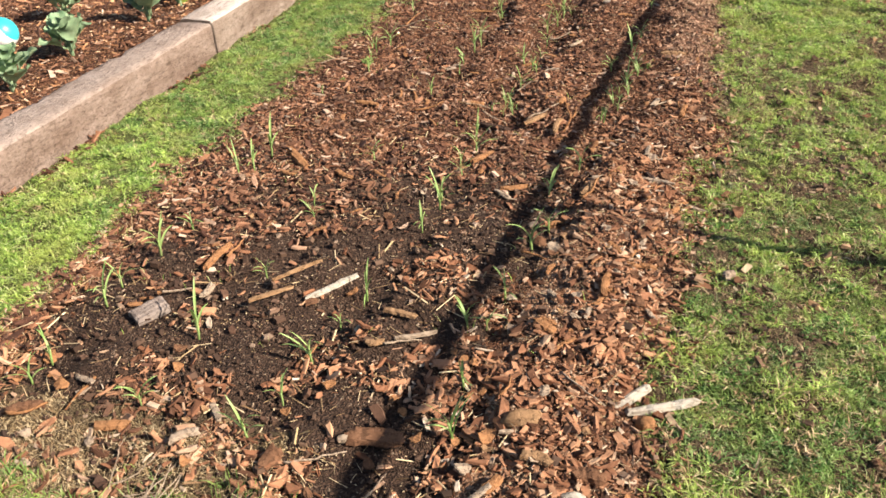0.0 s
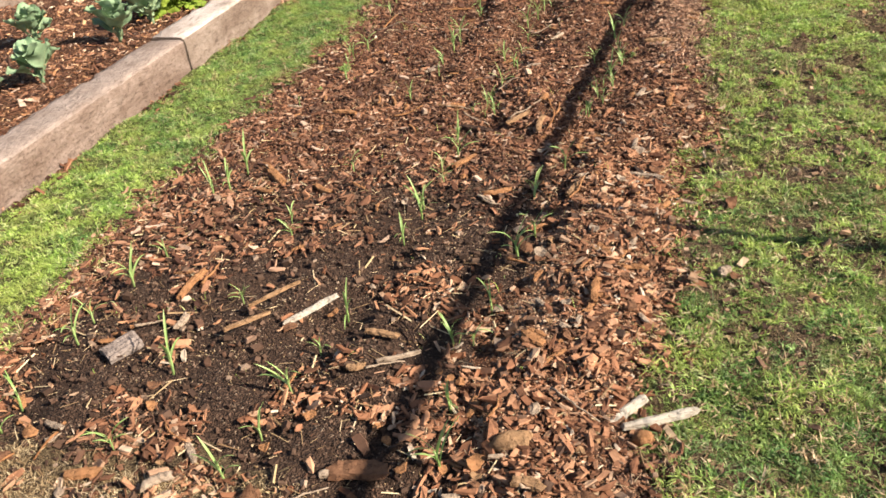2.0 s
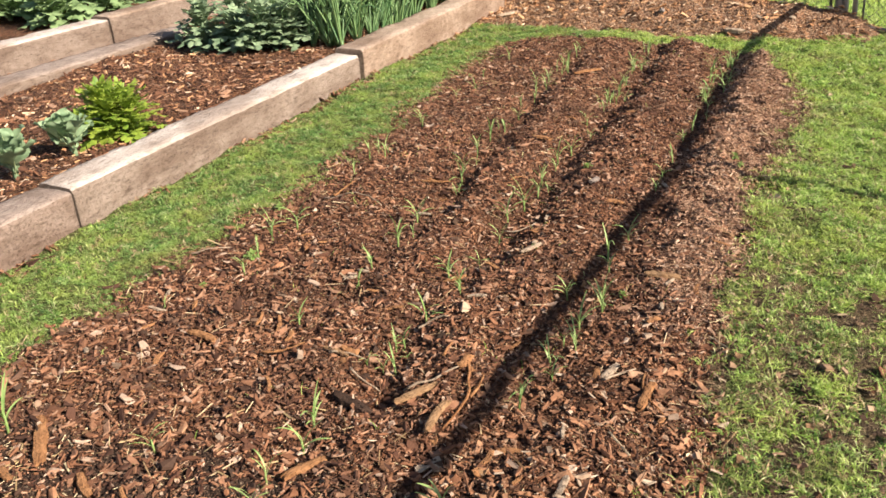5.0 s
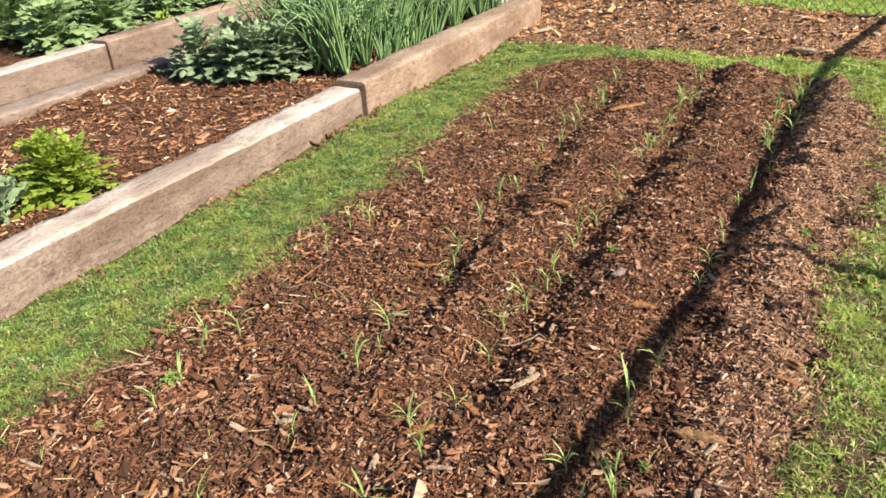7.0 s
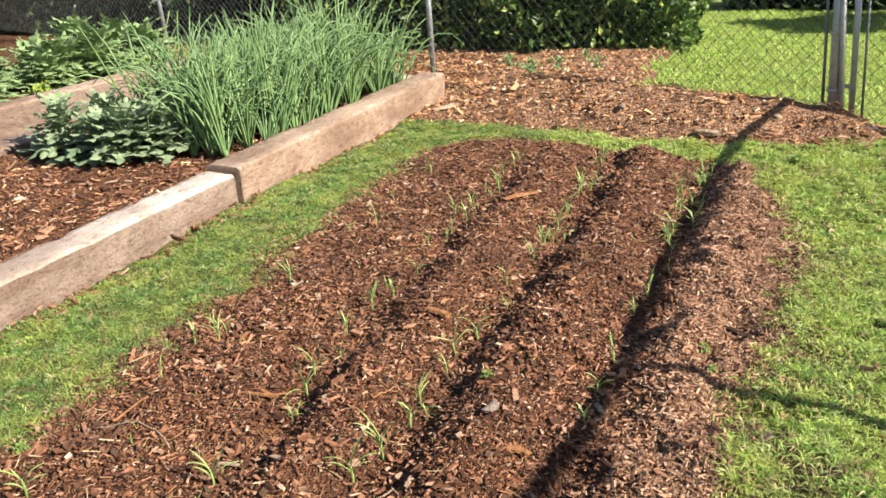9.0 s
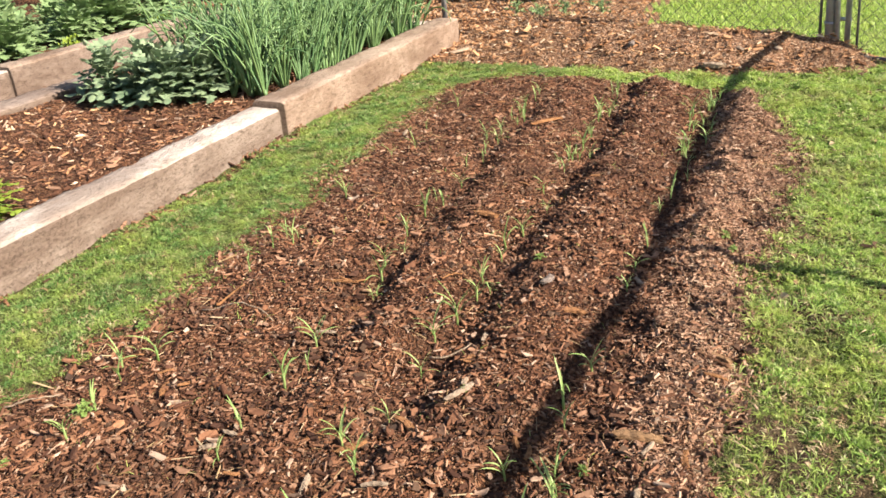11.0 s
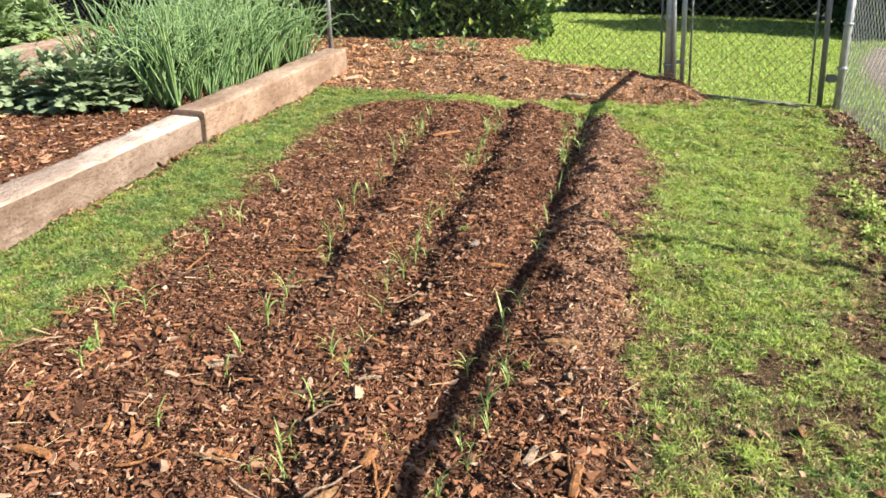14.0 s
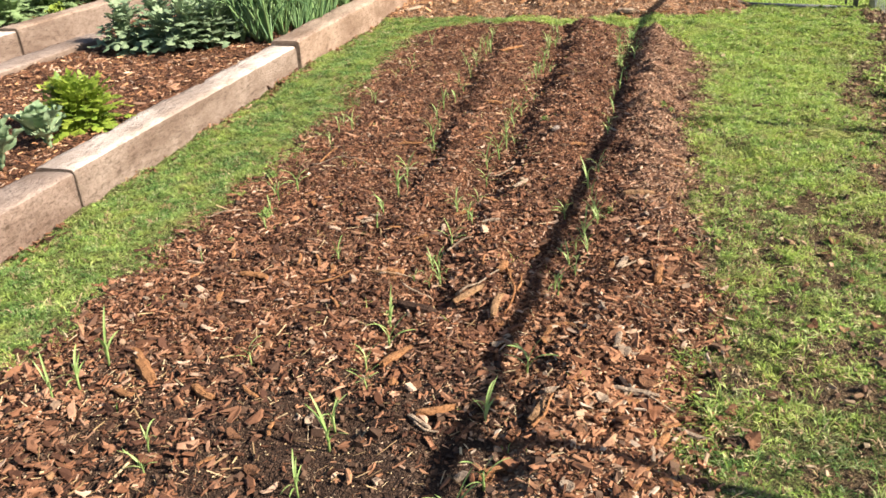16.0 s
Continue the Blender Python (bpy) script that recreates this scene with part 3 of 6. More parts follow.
def build_ground():
    xs = steps_of((-400, -60, 85), (-60, -8, 6), (-8, -2.9, 0.15), (-2.9, -0.2, 0.06), (-0.2, 0.5, 0.05), (0.5, 2.8, 0.025), (2.8, 4.4, 0.04), (4.4, 8, 0.12), (8, 60, 6), (60, 400, 85))
    ys = steps_of((-400, -60, 85), (-60, -6, 6), (-6, -3.3, 0.1), (-3.3, 4.2, 0.03), (4.2, 6, 0.05), (6, 12, 0.15), (12, 60, 6), (60, 400, 85))
    gx, gy = np.meshgrid(xs, ys)
    gz = height(gx, gy)
    co = np.stack([gx, gy, gz], -1).reshape(-1, 3)
    w, h = len(xs), len(ys)
    i = (np.arange(h - 1)[:, None] * w + np.arange(w - 1)[None]).ravel()
    faces = np.stack([i, i + 1, i + w + 1, i + w], -1)
    cx, cy = co[faces].mean(1)[:, 0], co[faces].mean(1)[:, 1]
    jit = 0.03 * vnoise(cx, cy, 0.09, 21)
    idx = np.zeros(len(cx), int)
    d = bed_depth(cx, cy) + jit
    idx[d > 0] = 1
    bare = (cy < -0.9 + 0.35 * vnoise(cx, cy, 0.5, 22)) & (d > 0.1) & (cx < 2.02 + 0.1 * vnoise(cx, cy, 0.3, 23)) & (cy > -2.7)
    idx[bare] = 2
    idx[(d > 0) & (cy < -2.45 + 0.1 * vnoise(cx, cy, 0.2, 25)) & (cx < 1.62)] = 4
    idx[(back_mulch(cx, cy) + jit > 0)] = 5
    idx[(d > 0.02) & (cx > 2.33 + 0.06 * vnoise(cx, cy, 0.2, 24)) & (cy > 0.2)] = 5
    idx[(d > 0) & (cy < -1.2) & (cx > 2.05)] = 5
    idx[(cx < -0.05) & (cx > -14) & (cy < np.where(cx < -3.0, 8.6, 7.5))] = 1
    idx[strip_depth(cx, cy) + jit * 2 > 0.02] = 4
    idx[(np.abs(cx - side_line(cy) + 0.01 + jit * 1.5) < 0.085) & (cy < 4.42) & (cy > -0.5)] = 7
    idx[(idx == 0) & (cx < side_line(cy)) & (cy > -3.6) & ((worn_lawn(cx, cy) > 0.42) | (turf_gaps(cx, cy) > 0.5))] = 4
    idx[(idx == 0) & ((cy > back_line(cx) + 0.1) | (cx > side_line(cy) + 0.35)) & (cx > -0.5)] = 6
    idx[road_depth(cx, cy) + jit * 2 > 0] = 3
    ob = new("ground", fast_mesh("ground", co, faces, [LAWN_SOIL, MULCH_SOIL, SOIL, DAPPLED_GRAVEL, WORN_SOIL, FRESH_FINES, FAR_TURF, BANK_SOIL], idx, True))
    tagged(ob, "earth under lawn, mulch and corn bed with raked furrows", "ground", kind="structure")


build_ground()


# ---------------------------------------------------------------- timbers
def timber(name, x0, x1, y0, y1, top, seed, label, along="y", slump=0.0, side=None, upper=None):
    """A weathered square timber with worn corners."""
    r = random.Random(seed)
    n, ring = 110, []
    w, hgt = x1 - x0, top + 0.12
    for cx, cz in ((0, 0), (0.5, 0), (1, 0), (1, 0.3), (1, 0.6), (1, 0.88), (0.985, 0.955), (0.93, 0.995), (0.7, 1.0), (0.45, 1.0), (0.2, 1.0), (0.06, 0.99), (0.01, 0.94), (0, 0.8), (0, 0.4)):
        ring.append((cx, cz))
    k = len(ring)
    co, faces, idx = [], [], []
    for i in range(n + 1):
        u = i / n
        y = y0 + (y1 - y0) * u
        endwear = 0.004 * max(0, 1 - min(u, 1 - u) * 40)
        for j, (cx, cz) in enumerate(ring):
            px, pz = x0 + cx * w, -0.12 + cz * hgt
            edge = 1.0 if 4 < j < 8 or 10 < j < 13 else 0.35
            d1 = noise.noise(Vector((px * 3 + seed, y * 5, pz * 9)))
            d2 = noise.noise(Vector((px * 14 + seed, y * 21, pz * 21)))
            chip = max(0, noise.noise(Vector((seed * 3.3 + j * 0.05, y * 6.5, 4.2))) - 0.25) * 0.035 * edge
            d3 = noise.noise(Vector((px * 40 + seed, y * 60, pz * 60)))
            off = 0.004 * d1 + 0.004 * d2 + 0.003 * d3
            px += (cx - 0.5) * 2 * (off - chip * 0.6 - endwear * 0.4)
            pz += (cz - 0.3) * (off * 1.4 - chip - endwear) - slump * u
            co.append((px, y, pz) if along == "y" else (y, px, pz))
    for i in range(n):
        for j in range(k):
            a, b = i * k + j, i * k + (j + 1) % k
            faces.append((a, b, b + k, a + k) if along == "y" else (a, a + k, b + k, b))
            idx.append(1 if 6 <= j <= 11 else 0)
    me = bpy.data.meshes.new(name)
    ends = [tuple(range(k - 1, -1, -1)), tuple(n * k + j for j in range(k))]
    me.from_pydata(co, [], faces + (ends if along == "y" else [tuple(reversed(e)) for e in ends]))
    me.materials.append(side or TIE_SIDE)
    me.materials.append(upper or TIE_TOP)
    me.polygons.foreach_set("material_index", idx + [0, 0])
    me.polygons.foreach_set("use_smooth", [True] * len(faces) + [False, False])
    ob = new(name, me)
    return tagged(ob, label, "garden timber", "raised bed timbers")


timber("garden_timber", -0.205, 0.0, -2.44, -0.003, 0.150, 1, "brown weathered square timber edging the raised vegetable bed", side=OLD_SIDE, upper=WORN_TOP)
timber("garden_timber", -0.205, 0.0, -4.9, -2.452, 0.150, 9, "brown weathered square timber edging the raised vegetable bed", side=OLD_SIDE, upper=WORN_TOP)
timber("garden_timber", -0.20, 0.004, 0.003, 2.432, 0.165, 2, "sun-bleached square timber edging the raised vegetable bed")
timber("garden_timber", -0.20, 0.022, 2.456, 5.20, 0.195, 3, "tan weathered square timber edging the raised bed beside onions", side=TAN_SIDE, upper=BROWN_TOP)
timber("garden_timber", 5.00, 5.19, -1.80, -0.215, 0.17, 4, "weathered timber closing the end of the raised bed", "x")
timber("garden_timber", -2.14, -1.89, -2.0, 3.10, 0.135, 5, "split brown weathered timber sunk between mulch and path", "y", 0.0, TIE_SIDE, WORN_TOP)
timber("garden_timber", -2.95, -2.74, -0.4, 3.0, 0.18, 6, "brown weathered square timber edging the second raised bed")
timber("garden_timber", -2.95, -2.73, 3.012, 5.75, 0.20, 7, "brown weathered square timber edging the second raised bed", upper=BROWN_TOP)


# ---------------------------------------------------------------- fences
def fence_wires(a, b, low, high, s=0.043, radius=0.0017, seed=0):
    """Chain-link zigzag wires between two places, hung from high down to low over the ground."""
    a, b = np.array(a, float), np.array(b, float)
    run = np.linalg.norm(b - a)
    along = (b - a) / run
    count, rows = int(run / s), int((high - low) / s)
    i, k = np.meshgrid(np.arange(count), np.arange(rows + 1), indexing="ij")
    u = (i + ((i + k) % 2)) * s
    z = high - k * s
    bow = np.where((i + k) % 2 == 0, 0.002, -0.002)
    p = np.stack([a[0] + along[0] * u - along[1] * bow, a[1] + along[1] * u + along[0] * bow, z], -1)
    offs = np.array([(1, 0), (-0.5, 0.87), (-0.5, -0.87)]) * radius
    ring = p[:, :, None, :] + offs[None, None, :, 0:1] * np.array([-along[1], along[0], 0]) + offs[None, None, :, 1:2] * np.array([along[0], along[1], 0])
    co = ring.reshape(-1, 3)
    base = ((np.arange(count)[:, None] * (rows + 1) + np.arange(rows)[None]) * 3).ravel()
    faces = np.concatenate([np.stack([base + j, base + (j + 1) % 3, base + 3 + (j + 1) % 3, base + 3 + j], -1) for j in range(3)])
    return co, faces


def ball_cap(name, place, radius, parent):
    bm = bmesh.new()
    bmesh.ops.create_uvsphere(bm, u_segments=12, v_segments=7, radius=radius)
    bmesh.ops.scale(bm, vec=(1, 1, 0.7), verts=bm.verts)
    bmesh.ops.translate(bm, vec=place, verts=bm.verts)
    for f in bm.faces:
        f.smooth = True
    return part(name, bm, STEEL, parent)


def band(name, place, radius, parent, tall=0.022, material=None):
    x, y, z = place
    return tube_part(name, [(x, y, z - tall / 2), (x, y, z + tall / 2)], radius, material or STEEL, parent, sides=12)


RAIL = 1.20


def lean_over(fence, slope):
    """Tilts a fence's parts sideways by slope(x) metres for each metre of height."""
    for ob in fence.children_recursive:
        for v in ob.data.vertices:
            v.co.x += float(slope(v.co.x)) * v.co.z
        ob.data.update()


def build_side_fence():
    f = thing("chain_link_fence", "galvanised chain-link fence with a top rail beside the lawn", "fence")
    for y in (-6.75, -4.08, -1.41, 1.26):
        x, g = float(side_line(y)), at_ground(float(side_line(y)), y)
        post = tube_part("post", [(x, y, g - 0.1), (x, y, RAIL - 0.015)], 0.020, STEEL, f, sides=12)
        band("rail_clamp", (x, y, RAIL - 0.03), 0.025, post)
    y, x = 4.52, float(side_line(4.52))
    post = tube_part("corner_post", [(x, y, -0.2), (x, y, RAIL + 0.07)], 0.029, STEEL, f, sides=14)
    ball_cap("post_cap", (x, y, RAIL + 0.07), 0.038, post)
    for z in (0.30, 0.62, 0.95, RAIL):
        band("tension_band", (x, y, z), 0.038, post)
    stops = (-6.75, -4.08, -1.41, 1.26, 4.47)
    tube_part("top_rail", [(float(side_line(v)), v, RAIL) for v in stops[:-1]] + [(x, y, RAIL)], 0.023, STEEL, f, sides=10)
    for v, w in zip(stops, stops[1:]):
        co, faces = fence_wires((side_line(v), v), (side_line(w), w), 0.02, RAIL, 0.043, 0.0025)
        mesh_part("wire_mesh", co, faces, WIRE, f, "thin diamond wire mesh", False)
    lean_over(f, lambda x: -0.05)


def build_back_fence():
    f = thing("chain_link_fence", "galvanised chain-link fence in front of the hedge", "fence")
    for x in (-9.6, -4.3, -0.33):
        y = back_line(x)
        g = at_ground(x, y)
        lean = 0.03 if x > -1 else 0.05
        post = tube_part("post", [(x, y, g - 0.12), (x - lean, y, RAIL - 0.01)], 0.024, STEEL, f, sides=12)
        band("rail_clamp", (x - lean, y, RAIL - 0.03), 0.03, post)
    x = 2.89
    y = back_line(x)
    post = tube_part("gate_post", [(x, y, -0.2), (x + 0.01, y, RAIL + 0.12)], 0.034, STEEL, f, sides=14)
    ball_cap("post_cap", (x + 0.01, y, RAIL + 0.12), 0.038, post)
    for z in (0.22, 0.58, 0.95, RAIL):
        band("tension_band", (x, y, z), 0.038, post)
    tube_part("tension_bar", [(x - 0.06, y + 0.02, 0.04), (x - 0.055, y + 0.02, RAIL - 0.02)], 0.011, DULL_STEEL, f, sides=6)
    tube_part("brace_pipe", [(x + 0.055, y - 0.03, -0.1), (x + 0.015, y - 0.045, RAIL + 0.05)], 0.017, STEEL, f, "bright leaning steel pipe", 12)
    tube_part("top_rail", [(-9.6, back_line(-9.6), RAIL), (-2, back_line(-2.0), RAIL - 0.005), (x, y, RAIL)], 0.021, STEEL, f, sides=10)
    co, faces = fence_wires((-9.6, back_line(-9.6)), (x - 0.06, back_line(x - 0.06)), 0.06, RAIL, 0.043, 0.0025)
    mesh_part("wire_mesh", co, faces, DULL_WIRE, f, "thin diamond wire mesh", False)
    lean_over(f, lambda x: -0.075 * min(1.0, max(0.0, (x + 0.33) / 3.2)))


def build_gate():
    g = thing("garden_gate", "closed chain-link garden gate with a steel pipe frame", "gate")
    a, b = Vector((3.00, back_line(3.00), 0)), Vector((4.00, back_line(4.00), 0))

    def on(u, z):
        p = a.lerp(b, u)
        return (p.x, p.y, z)
    tube_part("hinge_stile", [on(0, 0.0), on(0, RAIL)], 0.019, STEEL, g, sides=12)
    tube_part("latch_stile", [on(1, 0.0), on(1, RAIL)], 0.021, DULL_STEEL, g, sides=12)
    tube_part("bottom_pipe", [on(0.0, 0.0), on(1.0, -0.01)], 0.016, DULL_STEEL, g, sides=12)
    tube_part("top_pipe", [on(0.0, RAIL), on(1.0, RAIL)], 0.018, STEEL, g, sides=12)
    tube_part("tension_bar", [on(0.06, 0.02), on(0.06, RAIL - 0.03)], 0.009, DULL_STEEL, g, sides=6)
    tube_part("tension_bar", [on(0.93, 0.02), on(0.93, RAIL - 0.03)], 0.009, DULL_STEEL, g, sides=6)
    for z in (0.25, 0.95):
        tube_part("hinge", [on(-0.13, z), on(0.02, z)], 0.014, STEEL, g, sides=8)
    bm = bmesh.new()
    bmesh.ops.create_cube(bm, size=1)
    bmesh.ops.scale(bm, vec=(0.075, 0.035, 0.06), verts=bm.verts)
    bmesh.ops.bevel(bm, geom=bm.edges[:], offset=0.008, segments=2, affect="EDGES")
    bmesh.ops.translate(bm, vec=on(1.06, 0.22), verts=bm.verts)
    part("latch", bm, DULL_STEEL, g, "dark steel fork latch")
    co, faces = fence_wires(on(0.02, 0)[:2], on(0.98, 0)[:2], 0.02, RAIL, 0.043, 0.0025)
    mesh_part("wire_mesh", co, faces, DULL_WIRE, g, "thin diamond wire mesh", False)
    lean_over(g, lambda x: -0.075)


build_side_fence()
build_back_fence()
build_gate()


# ---------------------------------------------------------------- hedge and woods
def leaf_cloud(centres, sizes, r):
    """Folded four-sided leaves at the given places: points and triangles."""
    n = len(centres)
    d = r.normal(size=(n, 3))
    d /= np.linalg.norm(d, axis=1)[:, None]
    e = np.cross(d, r.normal(size=(n, 3)))
    e /= np.linalg.norm(e, axis=1)[:, None]
    f = np.cross(d, e)
    s = sizes[:, None]
    co = np.stack([centres - d * s, centres + e * s * 0.5 + f * s * 0.15, centres + d * s, centres - e * s * 0.5 + f * s * 0.15], 1).reshape(-1, 3)
    b = np.arange(n)[:, None] * 4
    faces = np.concatenate([b + np.array([[0, 1, 2]]), b + np.array([[0, 2, 3]])])
    return co, faces


def bush(name, label, category, x0, x1, y0, y1, top, count, size, material, seed, low=0.04):
    """A dense shrub mass: stems inside, many small leaves towards its uneven surface."""
    r = np.random.default_rng(seed)
    h = thing(name, label, category)
    n = count * 3
    u, v, w = r.random(n), r.random(n), r.random(n)
    x, y, z = x0 + (x1 - x0) * u, y0 + (y1 - y0) * v, low + (top - low) * w
    edge = np.minimum(np.minimum(x - x0, x1 - x), np.minimum(y - y0, y1 - y))
    surf = 0.22 + 0.24 * vnoise(x * 1.0 + z * 0.7, y + z, 0.45, seed) + 0.10 * vnoise(x + z, y - z, 0.17, seed + 1)
    roof = top * (0.80 + 0.2 * vnoise(x, y, 0.8, seed + 2))
    keep = (edge > surf * 0.8 * (0.35 + z / top)) & (z < roof) & ((edge < surf + 0.35) | (z > roof - 0.35))
    c = np.stack([x, y, z], -1)[keep][:count]
    c[:, 2] += height(c[:, 0], c[:, 1])
    co, faces = leaf_cloud(c, size * r.uniform(0.6, 1.25, len(c)), r)
    mesh_part("foliage", co, faces, material, h, "", False)
    rr = random.Random(seed)
    for _ in range(max(4, int((x1 - x0) * 2.2))):
        sx, sy = rr.uniform(x0 + 0.25, x1 - 0.25), rr.uniform(y0 + 0.3, y1 - 0.3)
        g = at_ground(sx, sy)
        path = [(sx, sy, g - 0.05)]
        for k in range(1, 5):
            path.append((sx + rr.uniform(-0.1, 0.1) * k, sy + rr.uniform(-0.1, 0.1) * k, g + top * 0.2 * k))
        tube_part("stem", path, 0.02, BARK, h, "", 6, [0.026, 0.022, 0.017, 0.012, 0.005])
    return h


bush("hedge", "dense dark green hedge behind the wire fence", "hedge", -3.2, 1.75, 7.35, 9.0, 2.3, 34000, 0.052, HEDGE, 31)
bush("hedge", "dense hedge with shade-dark leaf colour behind the kale bed", "hedge", -14.0, -3.1, 8.2, 9.8, 2.3, 24000, 0.075, SHADE_LEAF, 33)
# these two shrubs fill the dark band of tree shade and far vegetation
bush("shrub", "big shrub with shade-dark leaf colour at the far lawn's end", "shrub", 1.6, 6.2, 11.2, 12.6, 2.6, 15000, 0.085, SHADE_LEAF, 35)
bush("shrub", "big shrub with shade-dark leaf colour beside the gravel drive", "shrub", 5.2, 10.5, 8.9, 10.9, 3.2, 16000, 0.085, SHADE_LEAF, 37)


# ---------------------------------------------------------------- garden plants
def onion_plant(r, tall):
    t = thing("onion_plant", "tall green onion with upright tubular leaves in mulch", "onion", "onion patch")
    for k in range(r.randint(9, 12)):
        turn, lean = r.uniform(0, 6.28), r.uniform(0.02, 0.46)
        length = tall * r.uniform(0.65, 1.08)
        bend = r.choice((0.1, 0.4, 0.9, 1.6, 2.4)) * r.uniform(0.5, 1.2)
        path, taper = [], []
        x, z, a = 0.008, 0.0, math.pi / 2 - lean
        for i in range(8):
            u = i / 7
            path.append((math.cos(turn) * x, math.sin(turn) * x, z))
            taper.append(0.0066 * (1 - 0.8 * u ** 1.6) + 0.0006)
            x += math.cos(a) * length / 7
            z += math.sin(a) * length / 7
            a -= bend * u * 0.5
        tube_part("leaf", path, 0.005, ONION, t, "", 5, taper)
    tube_part("bulb_neck", [(0, 0, -0.02), (0, 0, 0.02), (0, 0, 0.06)], 0.01, ONION, t, "", 6, [0.013, 0.011, 0.008])
    return t


def midrib(leaf, co, material, steps=18, across=6):
    """A pale raised rib down the middle of a leaf, as its sub-part."""
    path = [Vector(co[i * (across + 1) + across // 2]) + Vector((0, 0, 0.0012)) for i in range(0, steps - 1)]
    return tube_part("midrib", path, 0.002, material, leaf, "", 5, [0.0034 * (1 - 0.8 * i / len(path)) for i in range(len(path))])


def leafy_plant(name, label, category, group, material, r, leaves, length, width, lobes, ruffle, upright, stem=0.06, stalk=0.3, base=0.25, cup=0.12, rib=None, across=6, steps=18, droop=(0.6, 1.3), pairs=0):
    t = thing(name, label, category, group)
    tube_part("stem", [(0, 0, -0.03), (0.005, 0, stem), (0, 0.004, stem * 2)], 0.01, material, t, "", 7, [0.014, 0.011, 0.006])
    for k in range(leaves):
        u = k / leaves
        turn = k * 2.4 + r.uniform(-0.3, 0.3)
        rise = (base + upright * u) * r.uniform(0.85, 1.15)
        ln = length * (1.0 - 0.4 * u) * r.uniform(0.8, 1.15)
        wide, bend = width * (1 - 0.35 * u) * r.uniform(0.8, 1.15), r.uniform(*droop)
        if pairs:
            co, faces = lobed_leaf(ln, wide, rise, bend, turn, r.random(), pairs, stalk)
        else:
            co, faces = broad_leaf(ln, wide, rise, bend, turn, r.random(), lobes, ruffle, stalk, steps, across, cup)
        ob = mesh_part("leaf", co, faces, material, t)
        ob.location = (0, 0, 0.01 + stem * 2 * u)
        if rib:
            midrib(ob, co, rib)
    return t


def scatter(protos, places, r, low=0.85, high=1.15):
    """The prototypes stand at the first places, copies at the rest."""
    for i, (x, y) in enumerate(places):
        m = pose(x, y, at_ground(x, y), r.uniform(-6, 6), r.uniform(-6, 6), r.uniform(0, 360)) @ Matrix.Scale(r.uniform(low, high), 4)
        if i < len(protos):
            protos[i].matrix_basis = m
        else:
            copy_thing(protos[i % len(protos)], m)
            

r = random.Random(5)
onion_spots = []
for i in range(20):
    for j in range(8):
        y = 2.84 + i * 0.111 + r.uniform(-0.05, 0.05)
        x = -0.30 - j * 0.135 + r.uniform(-0.05, 0.05) - (0.1 if i < 3 else 0)
        if not (i < 3 and j > 3 or i < 2 and j > 2):
            onion_spots.append((x, y))
scatter([onion_plant(r, 0.70) for _ in range(9)], onion_spots, r, 0.75, 1.15)

# broad grey-green brassicas near the timber
brassica = [leafy_plant("brassica_plant", "young grey-green collard plant with broad upright leaves in mulch", "collard plant", "brassica row", BRASSICA, r,
                        15, 0.235, 0.165, 0.05, 0.012, 0.45, 0.06, 0.42, 0.90, 0.20, RIB, droop=(0.0, 0.8)) for _ in range(4)]
scatter(brassica, [(-0.52, -0.90), (-0.54, -0.45), (-0.46, 0.11), (-0.51, 0.49), (-0.92, -0.95), (-1.28, -0.58), (-1.0, 0.08), (-1.38, -1.1), (-0.62, -1.36)], r, 0.85, 1.05)

# ball left in the bed
def toy_ball(x, y, radius):
    t = thing("ball", "white and turquoise plastic ball lying among collards", "ball")
    for name, material, low, high, label in (("white_panel", WHITE_PLASTIC, -1.01, 0.45, "white plastic panel"), ("turquoise_panel", TURQUOISE, 0.45, 1.01, "turquoise plastic panel")):
        bm = bmesh.new()
        bmesh.ops.create_uvsphere(bm, u_segments=32, v_segments=24, radius=radius)
        bmesh.ops.delete(bm, geom=[f for f in bm.faces if not low <= f.calc_center_median().z / radius < high], context="FACES")
        for f in bm.faces:
            f.smooth = True
        part(name, bm, material, t, label)
    t.matrix_basis = Matrix.Translation((x, y, at_ground(x, y) + radius + 0.006)) @ Vector((0.85, 0.35, 0.55)).to_track_quat("Z", "Y").to_matrix().to_4x4()


toy_ball(-1.00, -0.39, 0.079)

# kale clump by the onions, and a bed of it behind
kale = [leafy_plant("kale_plant", "bushy grey-green kale with ragged lobed leaves", "kale plant", "kale", KALE, r, 52, 0.205, 0.120, 0.75, 0.045, 0.95, 0.115, 0.25, 0.35, droop=(0.4, 1.3), pairs=3) for _ in range(4)]
scatter(kale, [(-1.20, 2.68), (-1.52, 2.74), (-0.94, 2.66), (-1.06, 2.92), (-1.36, 2.97), (-0.78, 2.84)], r, 0.85, 1.1)
greens = [leafy_plant("leafy_greens", "light green feathery-leaved plant in the second raised bed", "leafy plant", "second bed greens", GREENS, r, 48, 0.225, 0.115, 0.78, 0.022, 1.0, 0.085, 0.22, 0.35, pairs=4) for _ in range(4)]
scatter(greens, [(-3.35, 3.6), (-3.7, 4.0), (-3.4, 4.3), (-3.9, 4.6), (-3.45, 4.95), (-3.85, 5.3), (-3.4, 5.55), (-4.3, 5.0), (-4.3, 4.1), (-3.3, 3.0), (-4.4, 5.6),
                 (-3.75, 3.4), (-4.0, 5.75), (-3.6, 4.65), (-4.6, 4.6), (-4.35, 3.45), (-4.65, 3.95), (-4.05, 3.1)], r, 1.1, 1.4)

